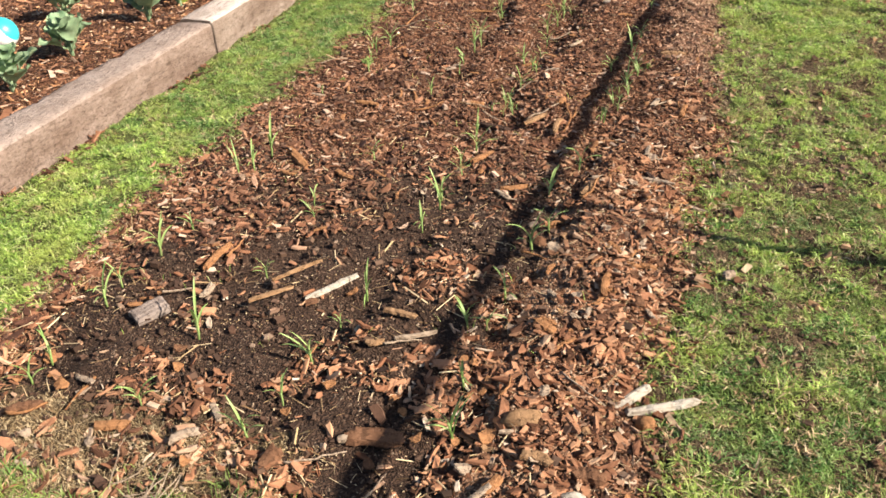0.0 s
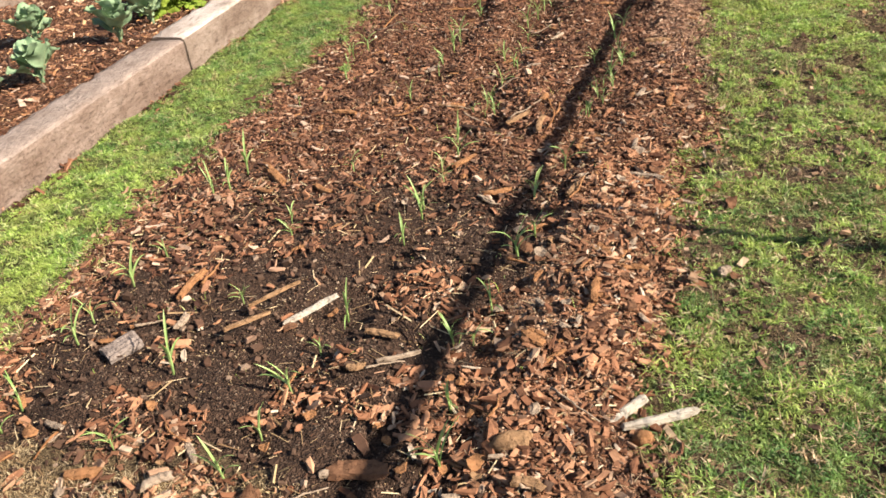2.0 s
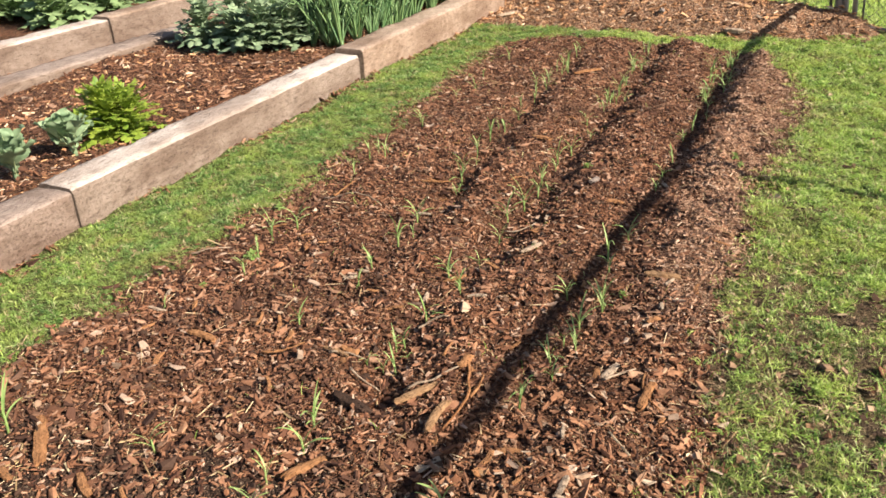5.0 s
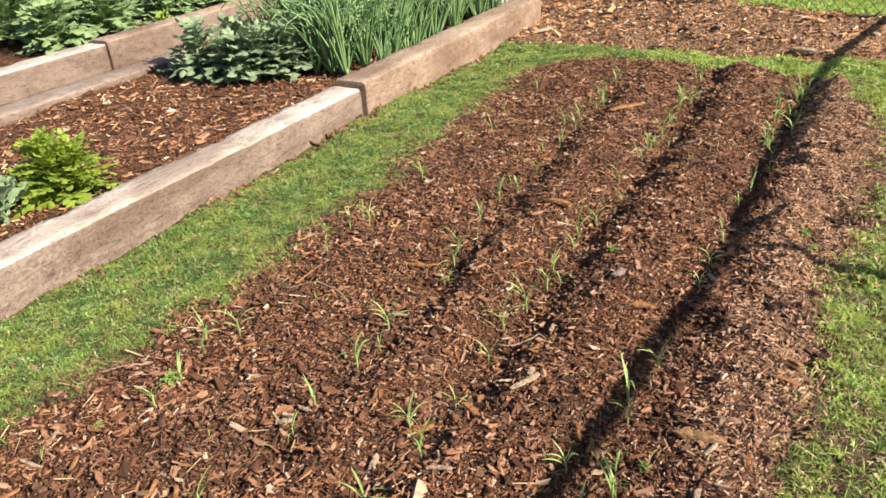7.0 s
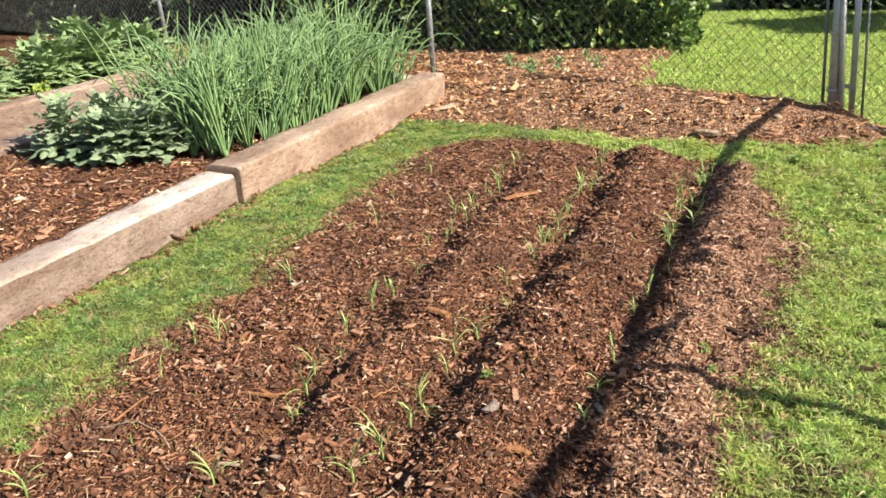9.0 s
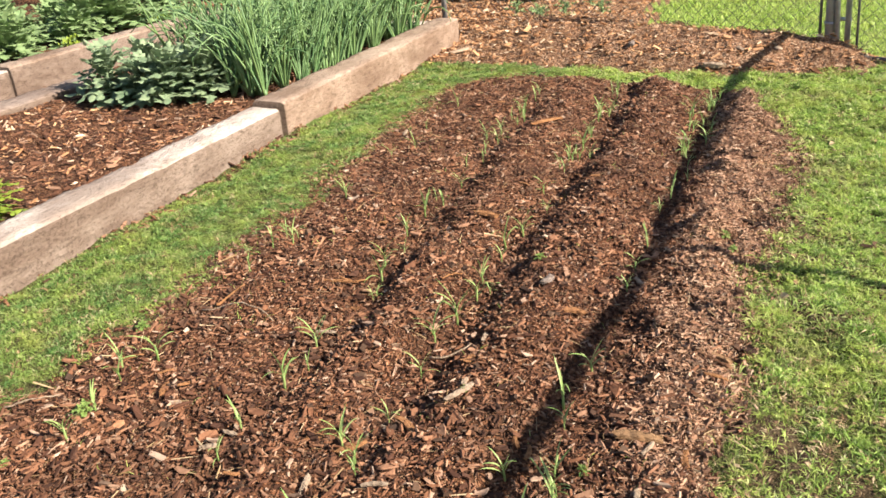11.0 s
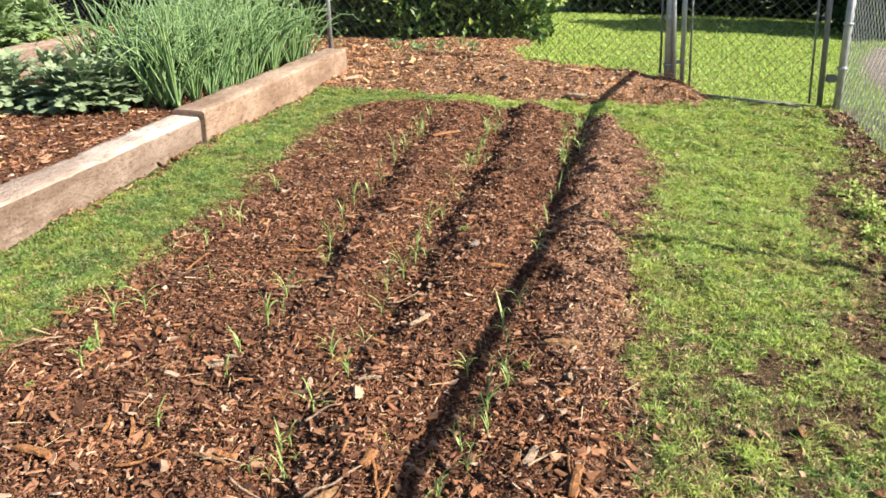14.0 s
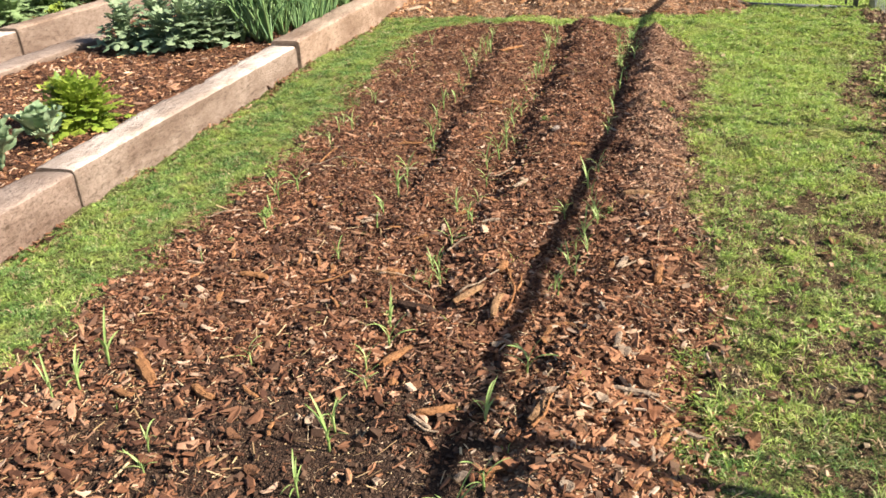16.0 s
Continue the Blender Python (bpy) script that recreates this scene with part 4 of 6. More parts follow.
parsley = [leafy_plant("parsley_plant", "bushy yellow-green plant with frilled leaves in mulch", "leafy plant", "", PARSLEY, r, 46, 0.25, 0.085, 0.82, 0.022, 1.25, 0.08, 0.2, pairs=5) for _ in range(1)]
scatter(parsley, [(-0.53, 0.76), (-0.62, 0.84), (-0.46, 0.82)], r, 0.86, 1.0)
lettuce = [leafy_plant("lettuce_plant", "small bright yellow lettuce among kale", "lettuce", "", PARSLEY, r, 9, 0.16, 0.10, 0.1, 0.02, 0.9)]
scatter(lettuce, [(-3.08, 3.95), (-3.12, 5.2)], r, 0.8, 1.0)

# seedlings along the side fence
bean = [leafy_plant("flower_seedling", "pale yellow-green seedling in the worn strip by the fence", "seedling", "fence seedlings", BEAN, r, 9, 0.12, 0.040, 0.2, 0.008, 0.9, 0.03, 0.15, across=4) for _ in range(3)]
spots = [(np.interp(y, (0.3, 1.2, 2.5), (3.58, 3.69, 3.74)) + r.uniform(-0.09, 0.09), y + r.uniform(-0.05, 0.05)) for y in np.linspace(0.30, 2.55, 27)]
scatter(bean, [(float(a), float(b)) for a, b in spots], r, 0.68, 1.15)
scatter([leafy_plant("weed_plant", "small pale green weed in the mulch by the fence", "weed", "weeds at the back fence", GREENS, r, 9, 0.12, 0.05, 0.2, 0.01, 1.0, 0.04, 0.15)],
        [(0.35, 6.5), (0.7, 6.2), (0.55, 5.9), (1.0, 6.4), (0.1, 6.6), (0.62, 5.6), (0.8, 6.8)], r, 0.8, 1.5)


# ---------------------------------------------------------------- corn
def corn_plant(r, tall, leaves):
    t = thing("corn_seedling", "young green corn seedling with arching strap leaves", "corn seedling", "corn rows")
    tube_part("stem", [(0, 0, -0.02), (0.002, 0, tall * 0.2), (0, 0.002, tall * 0.42)], 0.003, CORN, t, "", 6, [0.0042, 0.0036, 0.0022])
    turn = r.uniform(0, 6.28)
    for k in range(leaves):
        u = k / max(1, leaves - 1)
        co, faces = blade_leaf(tall * r.uniform(0.5, 0.82), tall * 0.052 * r.uniform(0.75, 1.15), r.uniform(1.05, 1.45), r.uniform(0.3, 2.0), turn + k * 3.14 + r.uniform(-0.6, 0.6),
                               0.22, 7, 0, r.uniform(-0.5, 0.5))
        ob = mesh_part("leaf", co, faces, CORN, t)
        ob.location = (0, 0, tall * (0.1 + 0.3 * u))
    return t


corn = [corn_plant(r, r.uniform(0.13, 0.19), r.randint(4, 6)) for _ in range(14)]
row_1 = [(0.85, -2.45), (0.85, -2.37), (0.87, -2.14), (0.85, -2.04), (0.87, -1.86), (0.87, -1.67), (0.84, -1.29), (0.86, -1.21), (0.88, -1.1), (0.91, -0.09),
         (0.87, 0.05), (0.85, 0.18), (0.8, 0.24), (0.88, 0.31), (0.81, 0.91), (0.78, 1.12), (0.83, 1.19), (0.76, 1.25), (0.8, 1.7), (0.76, 1.76), (0.77, 3.22)]
row_2 = [(1.21, -2.47), (1.21, -2.2), (1.25, -1.87), (1.24, -1.49), (1.21, -1.42), (1.27, -0.98), (1.31, -0.34), (1.36, -0.03), (1.35, 0.09), (1.35, 0.3),
         (1.36, 0.42), (1.33, 0.52), (1.37, 0.87), (1.34, 0.97), (1.3, 1.08), (1.25, 1.58), (1.3, 1.67), (1.3, 1.89), (1.2, 2.22), (1.22, 2.44), (1.16, 2.64),
         (1.23, 3.09), (1.18, 3.18)]
row_3 = [(1.53, -2.51), (1.55, -2.37), (1.56, -2.21), (1.58, -2.06), (1.59, -1.89), (1.64, -1.5), (1.65, -1.33), (1.63, -1.24), (1.66, -1.07), (1.63, -0.98),
         (1.66, -0.86), (1.64, -0.77), (1.72, -0.45), (1.68, -0.31), (1.7, -0.19), (1.71, 0.06), (1.66, 0.09), (1.71, 0.25), (1.7, 0.49), (1.67, 0.67),
         (1.71, 0.77), (1.72, 0.93), (1.7, 1.04), (1.71, 1.23), (1.68, 1.37), (1.71, 1.5), (1.68, 1.91), (1.7, 2.2), (1.67, 2.4), (1.71, 2.47), (1.7, 2.58),
         (1.68, 3.04), (1.65, 3.18), (1.67, 3.66)]
row_4 = [(2, -2.38), (1.98, -2.21), (1.92, -1.96), (1.97, -1.94), (1.99, -1.8), (2.02, -1.54), (2.05, -1.4), (2.01, -1.17), (2.08, -0.93), (2.12, -0.49),
         (2.1, -0.42), (2.13, -0.24), (2.19, -0.17), (2.17, -0.06), (2.21, 0.08), (2.08, 0.12), (2.19, 0.17), (2.17, 0.34), (2.15, 0.42), (2.18, 0.62),
         (2.19, 1.26), (2.21, 1.41), (2.22, 1.95), (2.23, 2.47), (2.21, 2.56), (2.18, 2.93), (2.16, 3.13), (2.17, 3.21), (2.24, 3.36), (2.28, 3.58),
         (2.23, 3.62)]
more = []
for n, count, y0 in ((0, 2, -0.6), (1, 7, -0.6), (2, 12, -0.6), (3, 8, -0.6), (0, 3, 2.2), (1, 6, 2.4), (2, 8, 2.2), (3, 12, 2.2)):
    for _ in range(count):
        y = r.uniform(y0, 3.6)
        more.append((float(row_x(n, y)) + r.uniform(-0.06, 0.05), y))
scatter(corn, row_1 + row_2 + row_3 + row_4, r, 0.70, 1.08)
for k, (x, y) in enumerate(more):
    copy_thing(corn[k % len(corn)], pose(x, y, at_ground(x, y), 0, 0, r.uniform(0, 360)) @ Matrix.Scale(r.uniform(0.45, 0.7) * (1 + 0.4 * (y > 2.1)), 4))
scatter([leafy_plant("weed_plant", "small round-leaved green weed in the mulch", "weed", "bed weeds", WEED, r, 14, 0.07, 0.035, 0.1, 0.006, 1.0, 0.02)],
        [(0.86, 0.02), (1.88, 0.38), (0.82, -0.22), (2.50, 1.45), (2.46, 1.60), (0.70, 0.45), (2.25, 0.20), (1.88, 1.14)], r, 0.45, 0.8)


# ---------------------------------------------------------------- single sticks and chips
def wood_piece(name, label, x, y, length, width, thick, turn, material, seed, lift=0.012, pitch=0.0):
    """A split piece of wood lying on the mulch, with tapering broken ends."""
    rr = random.Random(seed)
    n, co, faces = 9, [], []
    for i in range(n + 1):
        u = i / n
        w = width * (0.55 + 0.45 * math.sin(math.pi * (0.1 + 0.8 * u)) ** 0.6) * rr.uniform(0.88, 1.1)
        h = thick * (0.5 + 0.5 * math.sin(math.pi * (0.08 + 0.84 * u)) ** 0.5) * rr.uniform(0.85, 1.12)
        bow = min(width, 0.02) * 0.35 * math.sin(math.pi * u + seed)
        c = (u - 0.5) * length
        for e, z in ((-0.5, 0.0), (-0.42, 0.8), (-0.1, 1.0), (0.35, 0.85), (0.5, 0.15), (0.2, -0.1)):
            co.append((bow + e * w + rr.uniform(-0.05, 0.05) * w, c + rr.uniform(-0.06, 0.06) * width * (i in (0, n)) * 5, z * h))
    for i in range(n):
        for k in range(6):
            a, b = i * 6 + k, i * 6 + (k + 1) % 6
            faces.append((a, b, b + 6, a + 6))
    me = bpy.data.meshes.new(name)
    me.from_pydata(co, [], faces + [tuple(range(5, -1, -1)), tuple(n * 6 + k for k in range(6))])
    me.materials.append(material)
    ob = new(name, me)
    ob.matrix_basis = pose(x, y, at_ground(x, y) + lift, pitch, rr.uniform(-8, 8), turn)
    return tagged(ob, label, "wood piece", "loose wood pieces")


def lay_piece(name, label, x0, y0, x1, y1, width, thick, material, seed):
    """A wood piece that reaches from one place to another."""
    dx, dy = x1 - x0, y1 - y0
    return wood_piece(name, label, (x0 + x1) / 2, (y0 + y1) / 2, math.hypot(dx, dy), width, thick, math.degrees(math.atan2(-dx, dy)), material, seed)


lay_piece("stick", "pale split stick lying on bare soil", 1.432, -1.969, 1.543, -1.825, 0.024, 0.016, BLEACHED_WOOD, 1)
lay_piece("stick", "thin pale brown stick on bare soil", 1.307, -1.930, 1.417, -1.803, 0.014, 0.01, TAN_WOOD, 2)
lay_piece("wood_chip", "long orange wood chip on soil", 1.076, -1.915, 1.069, -1.769, 0.026, 0.014, ORANGE_WOOD, 4)
lay_piece("wood_chip", "splintered tan chip on soil", 1.294, -2.048, 1.376, -1.949, 0.022, 0.01, TAN_WOOD, 5)
lay_piece("wood_chip", "pale short chip on soil", 1.130, -2.037, 1.121, -1.975, 0.024, 0.012, PALE_WOOD, 6)
lay_piece("stick", "pale bleached stick at the lawn's edge", 2.384, -2.196, 2.547, -2.125, 0.026, 0.018, BLEACHED_WOOD, 7)
lay_piece("stick", "pale bleached stick on mulch", 2.344, -2.182, 2.435, -2.090, 0.024, 0.018, BLEACHED_WOOD, 8)
lay_piece("wood_chip", "orange wood chip on mulch", 2.270, -1.769, 2.280, -1.650, 0.024, 0.012, ORANGE_WOOD, 9)
lay_piece("wood_chip", "reddish wood chip on mulch", 2.340, -1.584, 2.402, -1.569, 0.02, 0.01, ORANGE_WOOD, 10)
lay_piece("wood_chip", "tan wood chip on soil", 1.679, -1.981, 1.778, -1.975, 0.022, 0.012, TAN_WOOD, 11)
lay_piece("stick", "pale splintered stick on soil", 1.755, -2.099, 1.853, -2.041, 0.014, 0.01, PALE_WOOD, 12)
lay_piece("wood_chip", "short tan chip on soil", 1.692, -2.134, 1.738, -2.127, 0.022, 0.01, TAN_WOOD, 13)
lay_piece("wood_chip", "orange bark chip at the bed's near corner", 1.138, -2.557, 1.224, -2.547, 0.03, 0.014, ORANGE_WOOD, 14)
lay_piece("wood_chip", "long brown bark strip on soil", 0.908, -2.593, 0.991, -2.556, 0.028, 0.014, BROWN_WOOD, 15)
lay_piece("wood_chip", "pale split piece at the bed's near end", 1.376, -2.589, 1.422, -2.541, 0.028, 0.014, PALE_WOOD, 16)
lay_piece("bark_piece", "broad brown bark piece on mulch", 1.765, -2.450, 1.883, -2.414, 0.055, 0.02, BROWN_WOOD, 17)
lay_piece("wood_chip", "pale split piece beside brown bark", 1.744, -2.463, 1.819, -2.407, 0.024, 0.014, PALE_WOOD, 18)
lay_piece("bark_piece", "dark brown bark chunk on mulch", 1.612, -2.590, 1.621, -2.535, 0.045, 0.02, BROWN_WOOD, 19)
lay_piece("stick", "pale stick at the bed's near end", 2.320, -2.599, 2.462, -2.495, 0.028, 0.02, PALE_WOOD, 20)
lay_piece("wood_chip", "broad orange chunk at the bed's near end", 2.293, -2.577, 2.349, -2.520, 0.055, 0.025, ORANGE_WOOD, 21)
lay_piece("wood_chip", "pinkish chip at the bed's near end", 2.176, -2.433, 2.241, -2.445, 0.028, 0.012, TAN_WOOD, 22)
lay_piece("wood_chip", "brown chip at the bed's near end", 2.298, -2.454, 2.356, -2.439, 0.04, 0.016, BROWN_WOOD, 23)
lay_piece("wood_chip", "orange chip at the bed's near end", 2.114, -2.552, 2.131, -2.491, 0.026, 0.012, ORANGE_WOOD, 24)
lay_piece("wood_chip", "reddish chip on mulch", 2.108, -1.932, 2.169, -1.973, 0.034, 0.012, ORANGE_WOOD, 25)
lay_piece("bark_piece", "black wet bark piece in a hollow", 1.627, -0.626, 1.752, -0.679, 0.035, 0.02, DARK_WOOD, 26)
lay_piece("wood_chip", "long curved pale wood chip on mulch", 1.801, -0.616, 1.896, -0.502, 0.026, 0.012, TAN_WOOD, 27)
lay_piece("wood_chip", "broad pinkish chip on mulch", 1.949, -0.718, 1.955, -0.587, 0.026, 0.012, TAN_WOOD, 28)
lay_piece("wood_chip", "orange wood chip on mulch", 1.678, -0.969, 1.735, -0.861, 0.03, 0.014, ORANGE_WOOD, 29)
lay_piece("wood_chip", "pale splinter on mulch", 1.813, -1.197, 1.886, -1.230, 0.014, 0.008, PALE_WOOD, 30)
lay_piece("wood_chip", "long orange chip on mulch", 1.836, -1.187, 1.923, -1.140, 0.022, 0.012, ORANGE_WOOD, 31)
lay_piece("wood_chip", "curled brown chip on mulch", 2.118, -1.180, 2.152, -1.078, 0.024, 0.012, TAN_WOOD, 32)
lay_piece("wood_chip", "long pale wood chip on mulch", 2.312, -0.984, 2.430, -1.023, 0.02, 0.012, PALE_WOOD, 33)
lay_piece("wood_chip", "reddish wood chip on mulch", 1.019, -0.518, 1.121, -0.538, 0.028, 0.012, ORANGE_WOOD, 34)
lay_piece("wood_chip", "pale splinter on mulch", 1.477, -0.458, 1.575, -0.470, 0.014, 0.008, TAN_WOOD, 35)
lay_piece("bark_piece", "broad orange bark piece on mulch", 0.902, -1.023, 1.069, -1.156, 0.04, 0.016, ORANGE_WOOD, 36)
lay_piece("wood_chip", "orange chip on mulch", 1.176, -1.144, 1.261, -1.183, 0.026, 0.012, ORANGE_WOOD, 37)
lay_piece("wood_chip", "pale splinter near the lawn's edge", 2.482, -1.086, 2.555, -1.122, 0.016, 0.01, PALE_WOOD, 38)
lay_piece("wood_chip", "short pale chip on mulch", 2.293, -0.293, 2.332, -0.220, 0.026, 0.01, PALE_WOOD, 39)
lay_piece("wood_chip", "reddish wood chip on the ridge", 1.387, 2.700, 1.523, 2.838, 0.032, 0.012, ORANGE_WOOD, 40)
lay_piece("wood_chip", "orange wood chip on the ridge", 1.485, 1.534, 1.596, 1.514, 0.034, 0.014, ORANGE_WOOD, 41)
lay_piece("stick", "thin reddish stick on mulch", 1.140, 0.880, 1.273, 0.915, 0.013, 0.009, ORANGE_WOOD, 42)
lay_piece("wood_chip", "curved tan chip on mulch", 1.854, 0.314, 1.891, 0.418, 0.018, 0.01, PALE_WOOD, 43)
lay_piece("wood_chip", "pale grey dry husk on mulch", 1.945, 0.955, 1.957, 1.005, 0.03, 0.014, GREY_WOOD, 44)
lay_piece("bark_piece", "dark bark piece in a hollow of the ridge", 2.484, 1.832, 2.603, 1.736, 0.035, 0.02, DARK_WOOD, 45)
lay_piece("wood_chip", "tan chip at the ridge's foot", 2.482, 0.783, 2.540, 0.736, 0.02, 0.01, TAN_WOOD, 46)
lay_piece("wood_chip", "orange chip between the rows", 2.032, 0.863, 2.101, 0.859, 0.024, 0.01, ORANGE_WOOD, 47)
lay_piece("wood_chip", "pinkish clod-like chip on mulch", 2.302, 0.316, 2.409, 0.340, 0.03, 0.014, TAN_WOOD, 48)
lay_piece("wood_chip", "brown twig-like chip at the bed's edge", 2.476, 0.746, 2.546, 0.720, 0.016, 0.01, BROWN_WOOD, 49)
lay_piece("wood_chip", "orange chip on mulch", 1.518, -0.428, 1.585, -0.432, 0.026, 0.012, ORANGE_WOOD, 50)
lay_piece("wood_chip", "orange curled chip on mulch", 1.915, -0.437, 1.932, -0.370, 0.032, 0.014, ORANGE_WOOD, 51)
lay_piece("wood_chip", "long orange chip beside the row", 2.421, -0.404, 2.448, -0.283, 0.026, 0.012, ORANGE_WOOD, 52)
lay_piece("wood_chip", "pale stone-like chip on lawn", 2.606, -1.560, 2.634, -1.533, 0.035, 0.018, PALE_WOOD, 53)



def chunk(label, x, y, sizes, turn, material, seed):
    """A rounded lump of wood half sunk in the mulch."""
    bm = bmesh.new()
    bmesh.ops.create_icosphere(bm, subdivisions=3, radius=0.5)
    for v in bm.verts:
        k = 1 + 0.16 * noise.noise(v.co * 2.6 + Vector((seed, 0, 0))) + 0.09 * noise.noise(Vector((v.co.x * 3, v.co.y * 11, v.co.z * 11)))
        v.co = Vector((v.co.x * sizes[0], v.co.y * sizes[1], v.co.z * sizes[2])) * k
    for f in bm.faces:
        f.smooth = True
    ob = part("wood_chunk", bm, material, None)
    ob.matrix_basis = pose(x, y, at_ground(x, y) + sizes[2] * 0.3, 6, 4, turn)
    return tagged(ob, label, "wood piece", "loose wood pieces")


def block_chip(label, x, y, sizes, turn, material, seed):
    """A squared piece of weathered wood with ridged grain and worn edges."""
    bm = bmesh.new()
    bmesh.ops.create_grid(bm, x_segments=14, y_segments=8, size=0.5)
    top = bmesh.ops.extrude_face_region(bm, geom=bm.faces[:])
    bmesh.ops.translate(bm, verts=[v for v in top["geom"] if isinstance(v, bmesh.types.BMVert)], vec=(0, 0, 1))
    for v in bm.verts:
        x0, y0 = v.co.x, v.co.y
        edge = max(abs(x0), abs(y0)) > 0.49
        ragged = 0.05 * noise.noise(Vector((seed, y0 * 9, 0))) if abs(x0) > 0.49 else 0
        rise = v.co.z * (1 - 0.16 * edge + 0.16 * noise.noise(Vector((x0 * 1.5, y0 * 13, seed))))
        v.co = Vector(((x0 + ragged) * sizes[0], y0 * sizes[1] * (1 - 0.10 * x0), rise * sizes[2]))
    bmesh.ops.recalc_face_normals(bm, faces=bm.faces[:])
    ob = part("wood_chip", bm, material, None)
    ob.matrix_basis = pose(x, y, at_ground(x, y) + 0.006, 9, -4, turn)
    return tagged(ob, label, "wood piece", "loose wood pieces")


block_chip("grey weathered block chip on soil", 1.025, -2.146, (0.098, 0.060, 0.026), 58, GREY_WOOD, 3)
chunk("rounded tan wood chunk half sunk in mulch", 2.15, -2.31, (0.100, 0.052, 0.050), 22, TAN_WOOD, 5)
chunk("white bleached wood lump at the bed's near end", 2.30, -2.51, (0.065, 0.040, 0.032), 15, BLEACHED_WOOD, 6)
chunk("orange wood lump by the pale stick", 2.43, -2.23, (0.05, 0.035, 0.045), 20, ORANGE_WOOD, 7)
wood_piece("board", "pale broken board piece on the mound", 0.22, 4.72, 0.24, 0.05, 0.02, -30, PALE_WOOD, 33, 0.02)
wood_piece("wood_chip", "orange wood chip on the mound's foot", 2.18, 4.28, 0.13, 0.07, 0.03, 70, PALE_WOOD, 34, 0.02)
wood_piece("wood_chip", "grey husk on the mulch mound", 1.6, 4.55, 0.11, 0.04, 0.02, 10, GREY_WOOD, 35, 0.02)


def loose_chips():
    """Larger chips that lie singly on the near part of the bed."""
    rr = random.Random(77)
    shapes = [wood_piece("wood_chip", "single split wood chip on the mulch", 2.2 + 0.02 * k, -2.0 + 0.07 * k, rr.uniform(0.04, 0.085), rr.uniform(0.010, 0.022), rr.uniform(0.004, 0.008),
                         rr.uniform(0, 180), (ORANGE_WOOD, ORANGE_WOOD, PALE_WOOD)[k % 3], 100 + k, 0.01) for k in range(14)]
    made = 0
    while made < 90:
        x, y = rr.uniform(0.65, 2.55), rr.uniform(-3.2, 0.4) if rr.random() < 0.8 else rr.uniform(0.4, 3.6)
        if float(bed_depth(np.array([x]), np.array([y]))[0]) < 0.02 or (y < -0.8 and x < 1.9 and rr.random() < 0.6):
            continue
        copy_thing(shapes[made % 14], pose(x, y, at_ground(x, y) + 0.012, rr.uniform(-14, 14), rr.uniform(-14, 14), rr.uniform(0, 360)))
        made += 1


loose_chips()


# ---------------------------------------------------------------- twigs and dry stalks
def twig(name, label, x0, y0, x1, y1, radius, material, seed, curve=0.08, lift=0.014):
    """A thin bent twig that lies over the ground between two places."""
    rr = random.Random(seed)
    length = math.hypot(x1 - x0, y1 - y0)
    nx, ny = -(y1 - y0) / length, (x1 - x0) / length
    path, taper = [], []
    for i in range(9):
        u = i / 8
        off = length * (curve * math.sin(math.pi * u) + rr.uniform(-0.015, 0.015))
        x, y = x0 + (x1 - x0) * u + nx * off, y0 + (y1 - y0) * u + ny * off
        path.append((x, y, at_ground(x, y) + lift + radius + rr.uniform(-0.002, 0.002)))
        taper.append(radius * (1.0 - 0.5 * u) * rr.uniform(0.85, 1.15))
    base = Vector(path[0])
    ob = tube_part(name, [Vector(p) - base for p in path], radius, material, None, "", 6, taper)
    ob.location = base
    return tagged(ob, label, "twig", "loose twigs")


TAN, BROWN, DARK = "thin pale dry twig on the mulch", "reddish-brown thin twig on the mulch", "dark brown thin twig on bare soil"
def lay_twigs(label, radius, wood, rows, seed):
    for k, (x0, y0, x1, y1) in enumerate(rows):
        twig("twig", label, x0, y0, x1, y1, radius, wood, seed + k, random.Random(seed + k).choice((-0.14, -0.06, 0.05, 0.12)))


lay_twigs(TAN, 0.0034, PALE_WOOD, ((1.826, -2.702, 1.88, -2.52), (1.939, -2.673, 1.928, -2.587), (2.208, -2.127, 2.333, -2.213), (1.654, -2.567, 1.775, -2.491), (1.74, -2.136, 1.825, -2.079),
    (2.355, -0.977, 2.473, -1.035), (1.513, -0.474, 1.622, -0.436), (0.62, -0.04, 0.73, 0.06), (0.83, 0.6, 1.13, 0.59), (1.69, 0.58, 1.8, 0.65)), 1)
lay_twigs(TAN, 0.0045, PALE_WOOD, ((1.996, -2.682, 1.976, -2.577), (2.297, -2.606, 2.429, -2.472), (1.001, -2.05, 1.077, -2.012), (1.84, -1.226, 1.908, -1.245),
    (1.794, -0.54, 1.921, -0.436), (2.31, -0.31, 2.38, -0.22), (1.69, -0.23, 1.78, -0.19), (1.604, -0.512, 1.714, -0.54)), 11)
lay_twigs(BROWN, 0.005, ORANGE_WOOD, ((0.926, -2.606, 1.0, -2.548), (2.132, -1.207, 2.17, -1.092), (1.1, -1.839, 1.086, -1.705), (1.993, -0.531, 1.991, -0.426), (1.861, -0.407, 1.85, -0.32),
    (1.931, -0.407, 1.976, -0.69), (1.991, -1.571, 2.078, -1.609), (1.285, -0.512, 1.403, -0.445), (0.85, 0.65, 0.91, 0.75), (1.2, 0.92, 1.29, 0.96)), 19)
lay_twigs(BROWN, 0.004, ORANGE_WOOD, ((2.41, -0.24, 2.49, -0.407), (1.58, 0.96, 1.63, 1.03), (1.298, -2.376, 1.385, -2.424),
    (2.076, -2.251, 2.094, -2.184), (1.043, -2.424, 1.047, -2.548)), 29)
